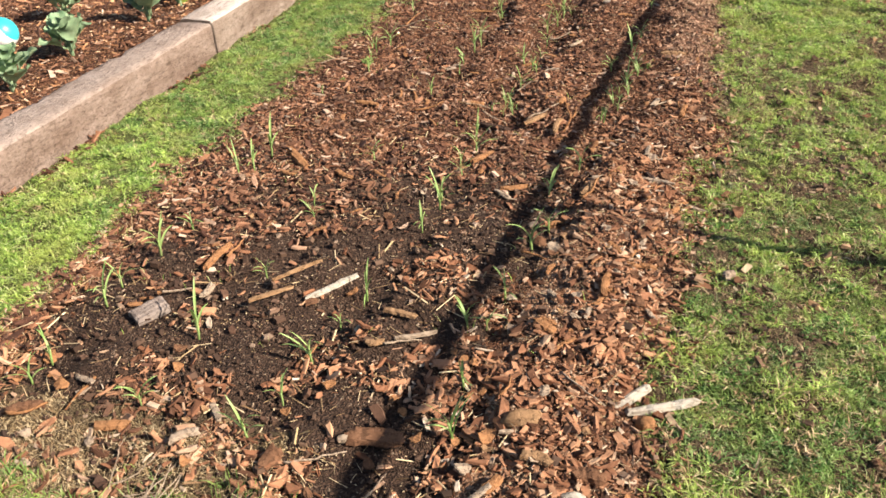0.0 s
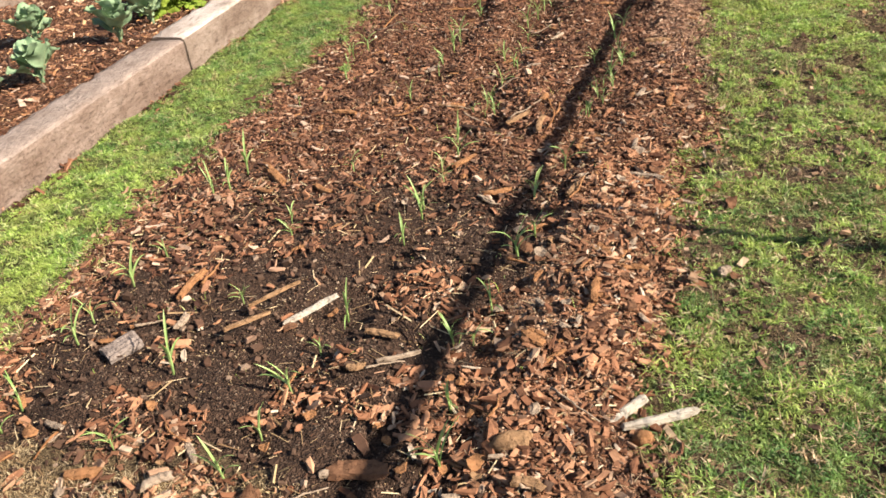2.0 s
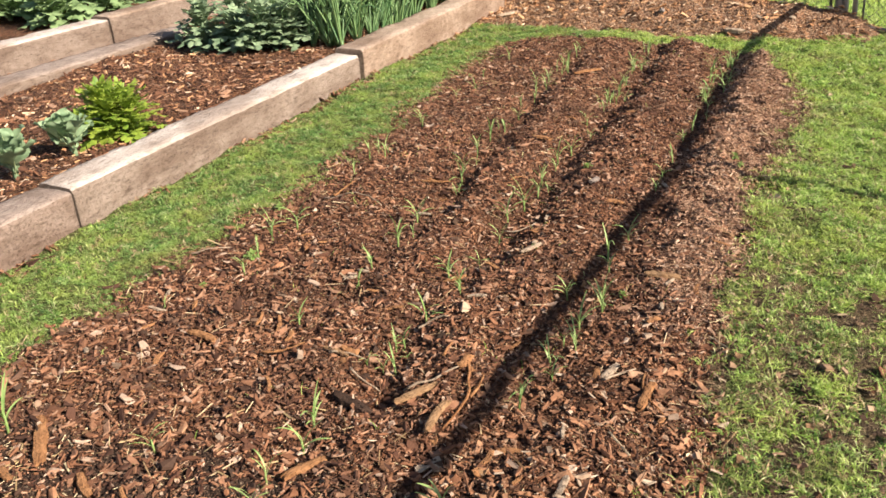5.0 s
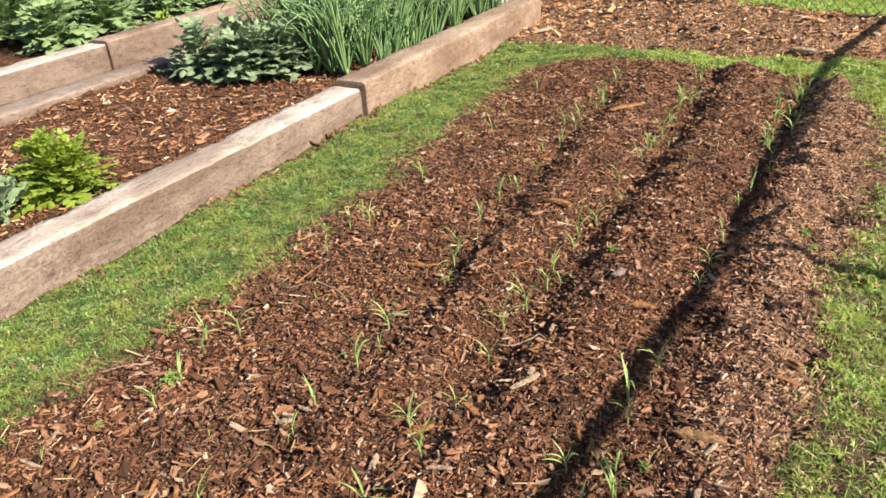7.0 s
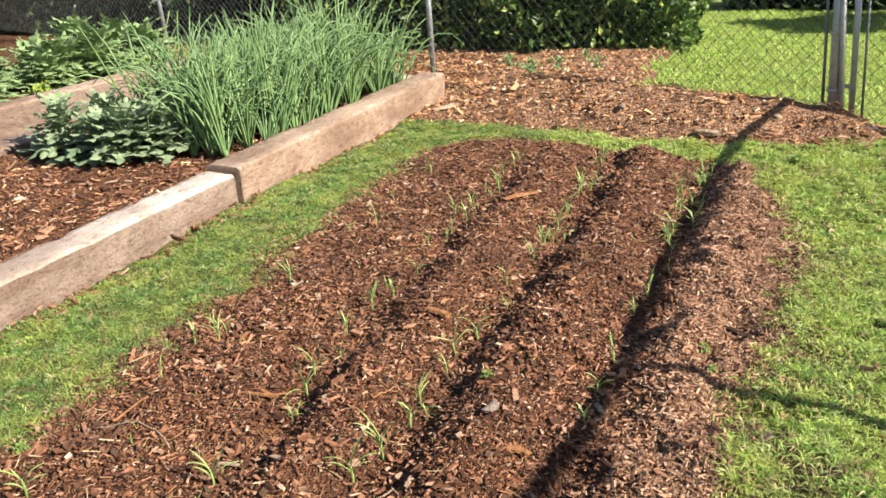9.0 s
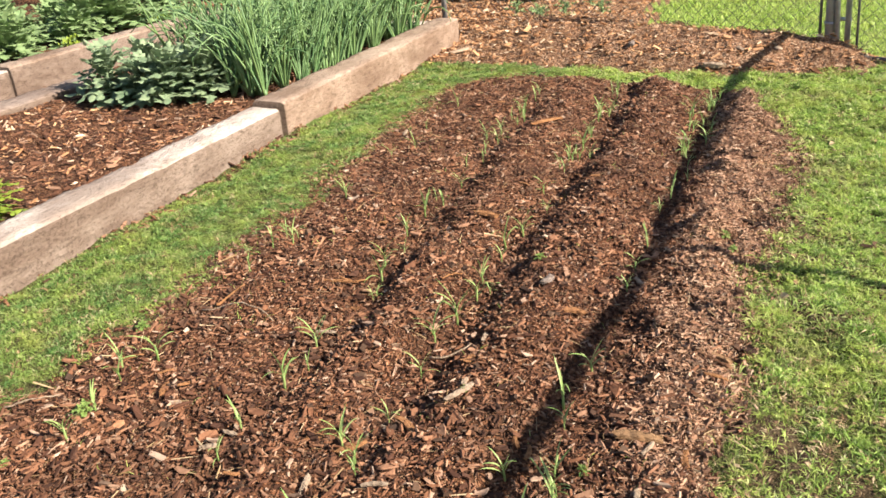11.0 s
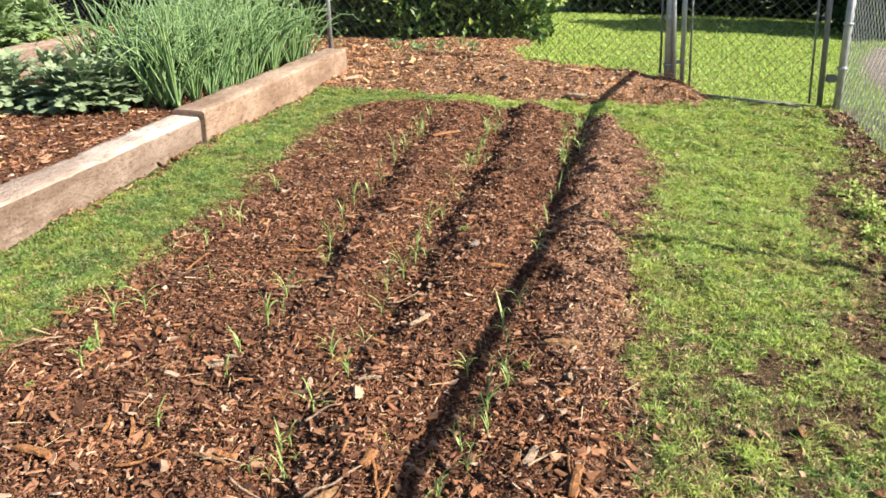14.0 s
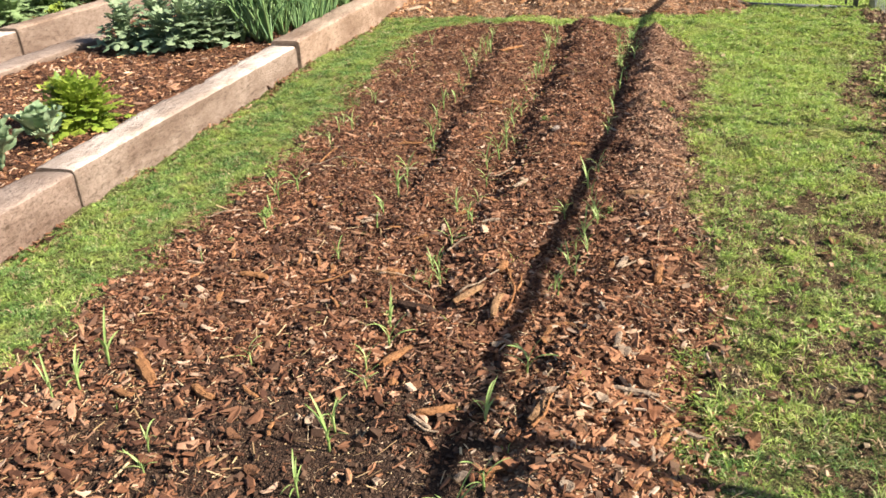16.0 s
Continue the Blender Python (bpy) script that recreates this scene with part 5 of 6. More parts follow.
lay_twigs(DARK, 0.003, DARK_WOOD, ((1.765, -1.916, 1.893, -2.117), (2.357, -1.408, 2.465, -1.629),
    (0.928, -1.054, 1.088, -1.178), (1.892, -2.654, 1.899, -2.539)), 34)
twig("twig", "forked pale twig at the bed's near end", 2.36, -2.64, 2.45, -2.64, 0.0025, PALE_WOOD, 90)
rs = random.Random(12)
for k in range(16):
    x, y, a, ln = rs.uniform(1.30, 1.58), rs.uniform(-2.82, -2.70), rs.uniform(0.2, 2.0), rs.uniform(0.07, 0.16)
    twig("dry_stalk", "dry straw-yellow grass stalk at the bed's edge", x, y, x + ln * math.cos(a), y + ln * math.sin(a), 0.0018, PALE_WOOD, 200 + k, rs.uniform(-0.12, 0.12), 0.02)


def flake(name, label, category, group, material, seed, size, body=1.0, curl=0.004):
    """A flat curled flake with an uneven outline, thicker in its middle."""
    rr = random.Random(seed)
    n, long, ph = 9, rr.uniform(1.0, 1.7), rr.uniform(0, 6)
    rim = []
    for k in range(n):
        w = 2 * math.pi * k / n
        s = size * rr.uniform(0.72, 1.05)
        rim.append((math.cos(w) * s * long * 0.5, math.sin(w) * s * 0.5, curl * math.sin(2 * w + ph)))
    thick = size * rr.uniform(0.07, 0.14) * body
    co = rim + [(x * 0.93, y * 0.93, z + thick) for x, y, z in rim] + [(0, 0, thick * 1.25), (0, 0, 0)]
    faces = [(k, (k + 1) % n, n + (k + 1) % n, n + k) for k in range(n)]
    faces += [(n + k, n + (k + 1) % n, 2 * n) for k in range(n)] + [((k + 1) % n, k, 2 * n + 1) for k in range(n)]
    me = bpy.data.meshes.new(name)
    me.from_pydata(co, [], faces)
    me.materials.append(material)
    return tagged(new(name, me), label, category, group)


def scatter_flakes(shapes, places, rr, lift):
    for i, (x, y) in enumerate(places):
        m = pose(x, y, at_ground(x, y) + lift, rr.uniform(-20, 20), rr.uniform(-20, 20), rr.uniform(0, 360)) @ Matrix.Scale(rr.uniform(0.7, 1.25), 4)
        if i < len(shapes):
            shapes[i].matrix_basis = m
        else:
            copy_thing(shapes[i % len(shapes)], m)


rf = random.Random(21)
near_flakes = [flake("wood_chip", "flat broken wood flake at the bed's near end", "wood chip", "near wood flakes", (ORANGE_WOOD, BROWN_WOOD, PALE_WOOD, ORANGE_WOOD, TAN_WOOD, BROWN_WOOD)[k % 6], 300 + k, rf.uniform(0.020, 0.040))
               for k in range(12)]
flake_spots = []
while len(flake_spots) < 150:
    x, y = rf.uniform(0.75, 2.42), -3.1 + 2.4 * rf.random() ** 1.4
    if float(bed_depth(np.array([x]), np.array([y]))[0]) > 0.0 and (x > 1.95 or (y < -2.25 and rf.random() < 0.4) or rf.random() < 0.1):
        flake_spots.append((x, y))
scatter_flakes(near_flakes, flake_spots, rf, 0.014)
fallen = [flake("dead_leaf", "brown dead leaf lying on worn lawn", "dead leaf", "dead leaves on lawn", (TAN_WOOD, BROWN_WOOD, BROWN_WOOD)[k % 3], 400 + k, rf.uniform(0.026, 0.042), 0.25, 0.007) for k in range(6)]
scatter_flakes(fallen, [(rf.uniform(2.56, 3.25), rf.uniform(-2.9, 0.4)) for _ in range(44)] + [(rf.uniform(3.2, 3.6), rf.uniform(-1.2, 2.6)) for _ in range(40)], rf, 0.014)


# ---------------------------------------------------------------- mulch
def chips(name, label, x, y, lengths, ratio, thick, tilt, lift, material, seed, corners=6):
    r = np.random.default_rng(seed)
    n = len(x)
    z = height(x, y) + lift * r.random(n)
    L, W, T = lengths, lengths * ratio, thick
    outline = np.array([(-1.0, -0.55), (0.1, -0.95), (1.0, -0.7), (0.92, 0.6), (-0.15, 0.95), (-0.9, 0.75)]) * 0.5
    if corners == 4:
        outline = np.array([(-0.95, -0.75), (1.0, -0.85), (0.85, 0.9), (-1.0, 0.7)]) * 0.5
    m = len(outline)
    lo = outline[None] * np.stack([L, W], -1)[:, None] * (1 + 0.30 * r.uniform(-1, 1, (n, m, 2))) + 0.07 * L[:, None, None] * r.uniform(-1, 1, (n, m, 2)) * np.array([1.0, 0.35])
    curl = np.clip(r.normal(0, 0.12, n), -0.2, 0.2)[:, None] * L[:, None] * np.clip((2 * lo[..., 0] / L[:, None]) ** 2, 0, 1.2)
    hi = lo * r.uniform(0.80, 0.98, (n, m, 1))
    pts = np.concatenate([np.concatenate([lo, curl[..., None]], 2), np.concatenate([hi, (curl + T[:, None] * r.uniform(0.6, 1.3, (n, m)))[..., None]], 2)], 1)
    a, p, q = r.uniform(0, 2 * np.pi, n), r.normal(0, tilt, n), r.normal(0, tilt * 1.3, n)
    ca, sa, cp, sp, cq, sq = np.cos(a), np.sin(a), np.cos(p), np.sin(p), np.cos(q), np.sin(q)
    X, Y, Z = pts[..., 0], pts[..., 1], pts[..., 2]
    X, Z = X * cp[:, None] + Z * sp[:, None], -X * sp[:, None] + Z * cp[:, None]
    Y, Z = Y * cq[:, None] - Z * sq[:, None], Y * sq[:, None] + Z * cq[:, None]
    X, Y = X * ca[:, None] - Y * sa[:, None], X * sa[:, None] + Y * ca[:, None]
    co = np.stack([X + x[:, None], Y + y[:, None], Z + z[:, None]], -1).reshape(-1, 3)
    b = np.arange(n)[:, None] * 2 * m
    top = [(4, 5, 6, 7)] if m == 4 else [(6, 7, 8, 9), (6, 9, 10, 11)]
    quads = np.array(top + [(k, (k + 1) % m, m + (k + 1) % m, m + k) for k in range(m)])
    faces = (b[:, :, None] + quads[None]).reshape(-1, 4)
    ob = new(name, fast_mesh(name, co, faces, [material]))
    return tagged(ob, label, "mulch", kind="stuff")


def slivers(name, label, x, y, lengths, material, seed, slim=0.10):
    """Thin roof-shaped shreds."""
    r = np.random.default_rng(seed)
    n = len(x)
    z = height(x, y) + 0.012 * r.random(n)
    a, p = r.uniform(0, 2 * np.pi, n), r.normal(0, 0.3, n)
    w = lengths * r.uniform(slim, slim * 2.2, n)
    dx, dy, dz = np.cos(a) * lengths / 2, np.sin(a) * lengths / 2, np.sin(p) * lengths / 2
    sx, sy = -np.sin(a) * w, np.cos(a) * w
    top = z + w * 0.8
    co = np.stack([np.stack([x - dx - sx, y - dy - sy, z - dz], -1), np.stack([x + dx - sx, y + dy - sy, z + dz], -1),
                   np.stack([x - dx * 0.9, y - dy * 0.9, top - dz], -1), np.stack([x + dx * 0.9, y + dy * 0.9, top + dz], -1),
                   np.stack([x - dx + sx, y - dy + sy, z - dz], -1), np.stack([x + dx + sx, y + dy + sy, z + dz], -1)], 1).reshape(-1, 3)
    quads = np.array([(0, 1, 3, 2), (2, 3, 5, 4)])
    faces = (np.arange(n)[:, None, None] * 6 + quads[None]).reshape(-1, 4)
    return tagged(new(name, fast_mesh(name, co, faces, [material])), label, "mulch", kind="stuff")


def spread(n, x0, x1, y0, y1, keep, seed):
    r = np.random.default_rng(seed)
    x, y = r.uniform(x0, x1, n), r.uniform(y0, y1, n)
    k = r.random(n) < keep(x, y)
    return x[k], y[k], r


def bed_cover(x, y):
    """Share of the corn bed's surface that mulch hides: less on the bare near part."""
    d = bed_depth(x, y) + 0.05 * vnoise(x, y, 0.12, 51)
    edge = smooth(-0.11, 0.07, d + 0.04 * vnoise(x, y, 0.3, 55))
    bare = 1 - smooth(-1.5, -0.8, y + 0.25 * vnoise(x, y, 0.4, 56))
    middle = smooth(0.06, 0.22, d) * np.maximum(smooth(0.90, 1.15, x), smooth(-1.6, -1.9, y)) * (1 - smooth(2.12, 2.26, x + 0.05 * vnoise(x, y, 0.2, 52)))
    patches = smooth(0.05, 0.32, vnoise(x, y, 0.22, 53) + 0.5 * vnoise(x, y, 0.08, 54))
    corner = smooth(-2.50, -2.68, y) * smooth(1.75, 1.55, x)
    return edge * (1 - bare * middle * (1 - np.interp(y, (-2.0, -1.7), (0.85, 0.62)) * patches) * 0.97) * (1 - 0.78 * corner)


def build_mulch():
    x, y, r = spread(82000, 0.4, 2.9, -3.5, 4.1, bed_cover, 61)
    n = len(x)
    fine = np.interp(y, (-2.6, -1.8, -0.8, 1), (1.4, 1.2, 0.92, 0.74)) * (1 - 0.35 * smooth(2.25, 2.4, x) * smooth(0, 0.8, y))
    L = np.clip(r.lognormal(-4.02, 0.52, n) * fine, 0.006, 0.055)
    ratio, thick = r.uniform(0.16, 0.62, n), np.clip(L * r.uniform(0.05, 0.14, n), 0.001, 0.006)
    fresh = (y + 0.4 * vnoise(x, y, 0.3, 57) < np.interp(x, (0.6, 1.9, 2.2, 2.7), (-2.4, -1.4, 0.0, 0.15))) | (r.random(n) < 0.06 + 0.8 * smooth(2.27, 2.4, x) * smooth(0.1, 0.6, y))
    ridge = fresh & (x > 2.2) & (y > 0.1)
    for name, label, k, mat in (("wood_chip_mulch", "reddish-brown shredded wood chips covering the corn bed", ~fresh, CHIPS),
                                ("fresh_wood_chips", "fresh tan and orange wood chips at the bed's near end", fresh & ~ridge, FRESH_CHIPS),
                                ("ridge_mulch", "dry tan wood chips and earth crumbs on the bed's outer ridge", ridge, RIDGE_CHIPS)):
        small = L < 0.021
        for few, pick in ((6, k & ~small), (4, k & small)):
            chips(name, label, x[pick], y[pick], L[pick], ratio[pick], thick[pick], 0.27, 0.012, mat, 62 + few, few)
    x, y, r = spread(11000, 1.9, 2.7, -3.3, -0.5, lambda x, y: bed_cover(x, y) * smooth(2.05, 2.2, x) * smooth(-0.6, -1.1, y), 67)
    n = len(x)
    L = np.clip(r.lognormal(-4.1, 0.45, n), 0.007, 0.04)
    chips("fresh_wood_chips", "fresh tan and orange wood chips heaped beside the lawn", x, y, L, r.uniform(0.2, 0.7, n), np.clip(L * r.uniform(0.05, 0.14, n), 0.001, 0.005), 0.22, 0.016, FRESH_CHIPS, 69, 4)
    x, y, r = spread(16000, 0.4, 2.9, -3.5, 4.1, lambda x, y: (bed_depth(x, y) > -0.02) * (1 - 0.6 * bed_cover(x, y)), 63)
    n = len(x)
    L = np.clip(r.lognormal(-4.55, 0.5, n), 0.004, 0.03)
    chips("soil_crumbs", "dark soil crumbs on the bare part of the bed", x, y, L, r.uniform(0.6, 1.0, n), L * r.uniform(0.3, 0.6, n), 0.3, 0.004, CRUMBS, 64, 4)
    x, y, r = spread(9000, 0.6, 2.2, -2.7, -0.9, lambda x, y: (bed_depth(x, y) > 0.05) * 0.5 * smooth(-0.3, 0.4, vnoise(x, y, 0.12, 58)), 165)
    n = len(x)
    L = r.uniform(0.0022, 0.0060, n)
    chips("pale_specks", "tiny pale grains strewn over the dark bare soil", x, y, L, r.uniform(0.5, 1.0, n), L * 0.4, 0.3, 0.004, STRAW, 166, 4)
    x, y, r = spread(9000, 0.4, 2.9, -3.5, 4.1, lambda x, y: 0.2 * (bed_depth(x, y) > -0.02), 163)
    n = len(x)
    L = np.clip(r.lognormal(-4.0, 0.4, n), 0.008, 0.05)
    chips("old_bark_mulch", "dark old bark bits among the wood chips", x, y, L, r.uniform(0.3, 0.8, n), L * r.uniform(0.1, 0.25, n), 0.3, 0.012, DARK_CHIPS, 164)
    x, y, r = spread(8000, 0.3, 3.0, -3.5, 4.1, lambda x, y: 0.5 * smooth(-0.12, 0.02, bed_depth(x, y)) + 0.5 * smooth(-0.1, 0.05, bed_depth(x, y)) * smooth(0.25, 0.05, bed_depth(x, y)), 65)
    n = len(x)
    L = np.clip(r.lognormal(-3.3, 0.45, n), 0.015, 0.10)
    slivers("straw_bits", "dry straw and splinters on the corn bed", x, y, L, STRAW, 66, 0.016)
    x, y, r = spread(60000, 0.4, 2.9, -3.5, 4.1, lambda x, y: bed_cover(x, y) * (0.6 + 0.4 * (y > -1.0)), 75)
    slivers("shredded_bark", "fine shredded reddish bark between the wood chips", x, y, np.clip(r.lognormal(-4.2, 0.45, len(x)), 0.008, 0.05), CHIPS, 76, 0.07)
    x, y, r = spread(26000, 2.2, 2.9, 0.0, 3.9, lambda x, y: bed_cover(x, y) * smooth(2.24, 2.36, x), 83)
    slivers("ridge_shreds", "fine dry shredded bark on the bed's outer ridge", x, y, np.clip(r.lognormal(-4.4, 0.4, len(x)), 0.006, 0.03), RIDGE_CHIPS, 84, 0.09)
    x, y, r = spread(42000, 0.4, 2.9, -3.5, 4.1, lambda x, y: bed_cover(x, y) * (0.25 + 0.75 * (y > -1.2)) * (1 - 0.55 * smooth(2.24, 2.4, x) * (y > 0.1)), 79)
    n = len(x)
    L = np.clip(r.lognormal(-4.9, 0.45, n), 0.004, 0.018)
    outer = (x > 2.28 + 0.06 * vnoise(x, y, 0.2, 24)) & (y > 0.2)
    for name, label, k, mat in (("bark_crumbs", "small reddish bark crumbs between the wood chips", ~outer, CHIPS), ("ridge_crumbs", "dry tan earth and bark crumbs on the outer ridge", outer, RIDGE_CHIPS)):
        chips(name, label, x[k], y[k], L[k], r.uniform(0.4, 0.95, n)[k], (L * r.uniform(0.2, 0.5, n))[k], 0.45, 0.012, mat, 80, 4)
    x, y, r = spread(22000, -2.7, 3.3, -1.6, 7.8, lambda x, y: 1.0 * (back_mulch(x, y) > -0.02) + 0.7 * (x > -1.87) * (x < -0.2) * (y < 5), 77)
    slivers("shredded_bark", "fine shredded orange bark in the raised bed and mound", x, y, np.clip(r.lognormal(-3.8, 0.45, len(x)), 0.01, 0.07), MOUND_CHIPS, 78)
    x, y, r = spread(3600, 0.6, 2.7, -3.2, -0.4, lambda x, y: bed_cover(x, y) * smooth(-0.4, -1.2, y), 85)
    slivers("pale_splinters", "pale split splinters among the fresh chips", x, y, np.clip(r.lognormal(-3.6, 0.45, len(x)), 0.012, 0.07), PALE_STRAW, 86, 0.028)
    # raised beds and path
    x, y, r = spread(24000, -4.8, -0.17, -3.0, 6.0, lambda x, y: np.where((x > -2.74) & (x < -2.15) | (x > -1.88) | (x < -2.95), 0.95 - 0.4 * (x < -2), 0.0), 67)
    n = len(x)
    L = np.clip(r.lognormal(-3.88, 0.48, n), 0.012, 0.10)
    chips("raised_bed_mulch", "reddish-brown wood chips in the raised beds", x, y, L, r.uniform(0.2, 0.6, n), L * r.uniform(0.05, 0.12, n), 0.22, 0.014, CHIPS, 68, 4)
    # mound and the ground behind the fence
    x, y, r = spread(27000, -4.5, 3.3, 4.2, 7.8, lambda x, y: smooth(-0.06, 0.08, back_mulch(x, y) + 0.05 * vnoise(x, y, 0.15, 69)) * np.where((y < 5.2) & (x < -0.2), 0, 1), 70)
    n = len(x)
    L = np.clip(r.lognormal(-3.8, 0.45, n), 0.012, 0.10)
    chips("mound_mulch", "orange-brown wood chips heaped along the back fence", x, y, L, r.uniform(0.2, 0.6, n), L * r.uniform(0.05, 0.12, n), 0.25, 0.02, MOUND_CHIPS, 71, 4)
    x, y, r = spread(15000, -1.87, -0.2, -2.0, 5.0, lambda x, y: 0.9 + 0 * x, 171)
    slivers("shredded_bark", "fine shredded bark in the raised bed", x, y, np.clip(r.lognormal(-3.7, 0.45, len(x)), 0.01, 0.08), CHIPS, 172, 0.07)
    # litter at the timbers' foot
    x, y, r = spread(4200, 0.0, 0.16, -4.0, 5.3, lambda x, y: (1 - smooth(0.02, 0.14, x)) * smooth(-0.5, 0.4, vnoise(x * 0, y, 0.4, 173)), 174)
    n = len(x)
    L = np.clip(r.lognormal(-3.9, 0.5, n), 0.008, 0.06)
    chips("timber_foot_litter", "dry brown litter along the timber's foot", x, y, L, r.uniform(0.2, 0.6, n), L * r.uniform(0.05, 0.14, n), 0.25, 0.014, CHIPS, 175, 4)
    x, y, r = spread(9000, 3.7, 4.4, -0.2, 4.42, lambda x, y: smooth(0.15, 0.05, np.abs(x - side_line(y) + 0.01)), 177)
    n = len(x)
    L = np.clip(r.lognormal(-4.2, 0.5, n), 0.006, 0.05)
    chips("bank_litter", "dry leaves and clods on the earth bank under the wire", x, y, L, r.uniform(0.4, 0.9, n), L * r.uniform(0.15, 0.4, n), 0.4, 0.014, LITTER, 178, 4)
    # crumbs on the worn lawn and the fence strip
    x, y, r = spread(26000, 2.3, 4.0, -3.1, 4.4, lambda x, y: 0.75 * smooth(0, 0.1, strip_depth(x, y)) + (0.25 * smooth(0.15, 0.6, vnoise(x, y, 0.35, 72)) + 0.6 * worn_lawn(x, y) + 0.3 * turf_gaps(x, y) + 0.05 * smooth(-0.8, -1.8, y)) * (bed_depth(x, y) < 0), 73)
    n = len(x)
    L = np.clip(r.lognormal(-4.45, 0.5, n), 0.005, 0.04)
    chips("lawn_litter", "brown bark crumbs and dry leaves on worn lawn", x, y, L, r.uniform(0.35, 0.8, n), L * r.uniform(0.1, 0.3, n), 0.35, 0.012, LITTER, 74, 4)


build_mulch()


# ---------------------------------------------------------------- grass
def grass(name, label, x, y, tall, wide, lean, material, seed, towards=None):
    r = np.random.default_rng(seed)
    n = len(x)
    z = height(x, y) - 0.004
    a, b = r.uniform(0, 2 * np.pi, n), r.uniform(0, 2 * np.pi, n)
    b = b if towards is None else towards
    out = tall * lean * r.random(n)
    sx, sy = np.cos(a) * wide / 2, np.sin(a) * wide / 2
    ox, oy = np.cos(b) * out, np.sin(b) * out
    p = np.stack([np.stack([x - sx, y - sy, z], -1), np.stack([x + sx, y + sy, z], -1),
                  np.stack([x + ox * 0.35 + sx * 0.8, y + oy * 0.35 + sy * 0.8, z + tall * 0.6], -1),
                  np.stack([x + ox * 0.35 - sx * 0.8, y + oy * 0.35 - sy * 0.8, z + tall * 0.6], -1),
                  np.stack([x + ox, y + oy, z + tall * (1.0 - 0.25 * out / np.maximum(tall, 1e-4))], -1)], 1)
    t = np.array([(0, 1, 2), (0, 2, 3), (3, 2, 4)])
    faces = (np.arange(n)[:, None, None] * 5 + t[None]).reshape(-1, 3)
    ob = new(name, fast_mesh(name, p.reshape(-1, 3), faces, [material]))
    return tagged(ob, label, "grass", kind="stuff")


def lawn_keep(x, y):
    """Where turf grows, thin on worn patches and at the mulch edges."""
    d = bed_depth(x, y) + 0.05 * vnoise(x, y, 0.12, 81) + 0.03 * vnoise(x, y, 0.05, 82)
    k = 1 - smooth(-0.11, 0.07, d)
    k = k * (1 - smooth(-0.05, 0.06, back_mulch(x, y) + 0.04 * vnoise(x, y, 0.1, 83)))
    k = k * (1 - 0.86 * smooth(-0.06, 0.08, strip_depth(x, y) + 0.14 * vnoise(x, y, 0.2, 84)))
    k = k * (1 - 0.92 * smooth(0.13, 0.05, np.abs(x - side_line(y) + 0.01) + 0.07 * vnoise(x, y, 0.12, 79)) * (y < 4.42))
    k = k * (1 - smooth(-0.05, 0.08, road_depth(x, y)))
    k = k * smooth(0.0, 0.07, x + 0.02 * vnoise(x, y, 0.1, 85))
    worn = worn_lawn(x, y)
    tuft = 0.7 + 0.3 * smooth(-0.5, 0.3, vnoise(x, y, 0.07, 88) + 0.5 * vnoise(x, y, 0.2, 89))
    return k * (1 - 0.72 * worn * (1 - 0.5 * smooth(-1.0, -2.0, y))) * tuft * (1 - 0.55 * turf_gaps(x, y))


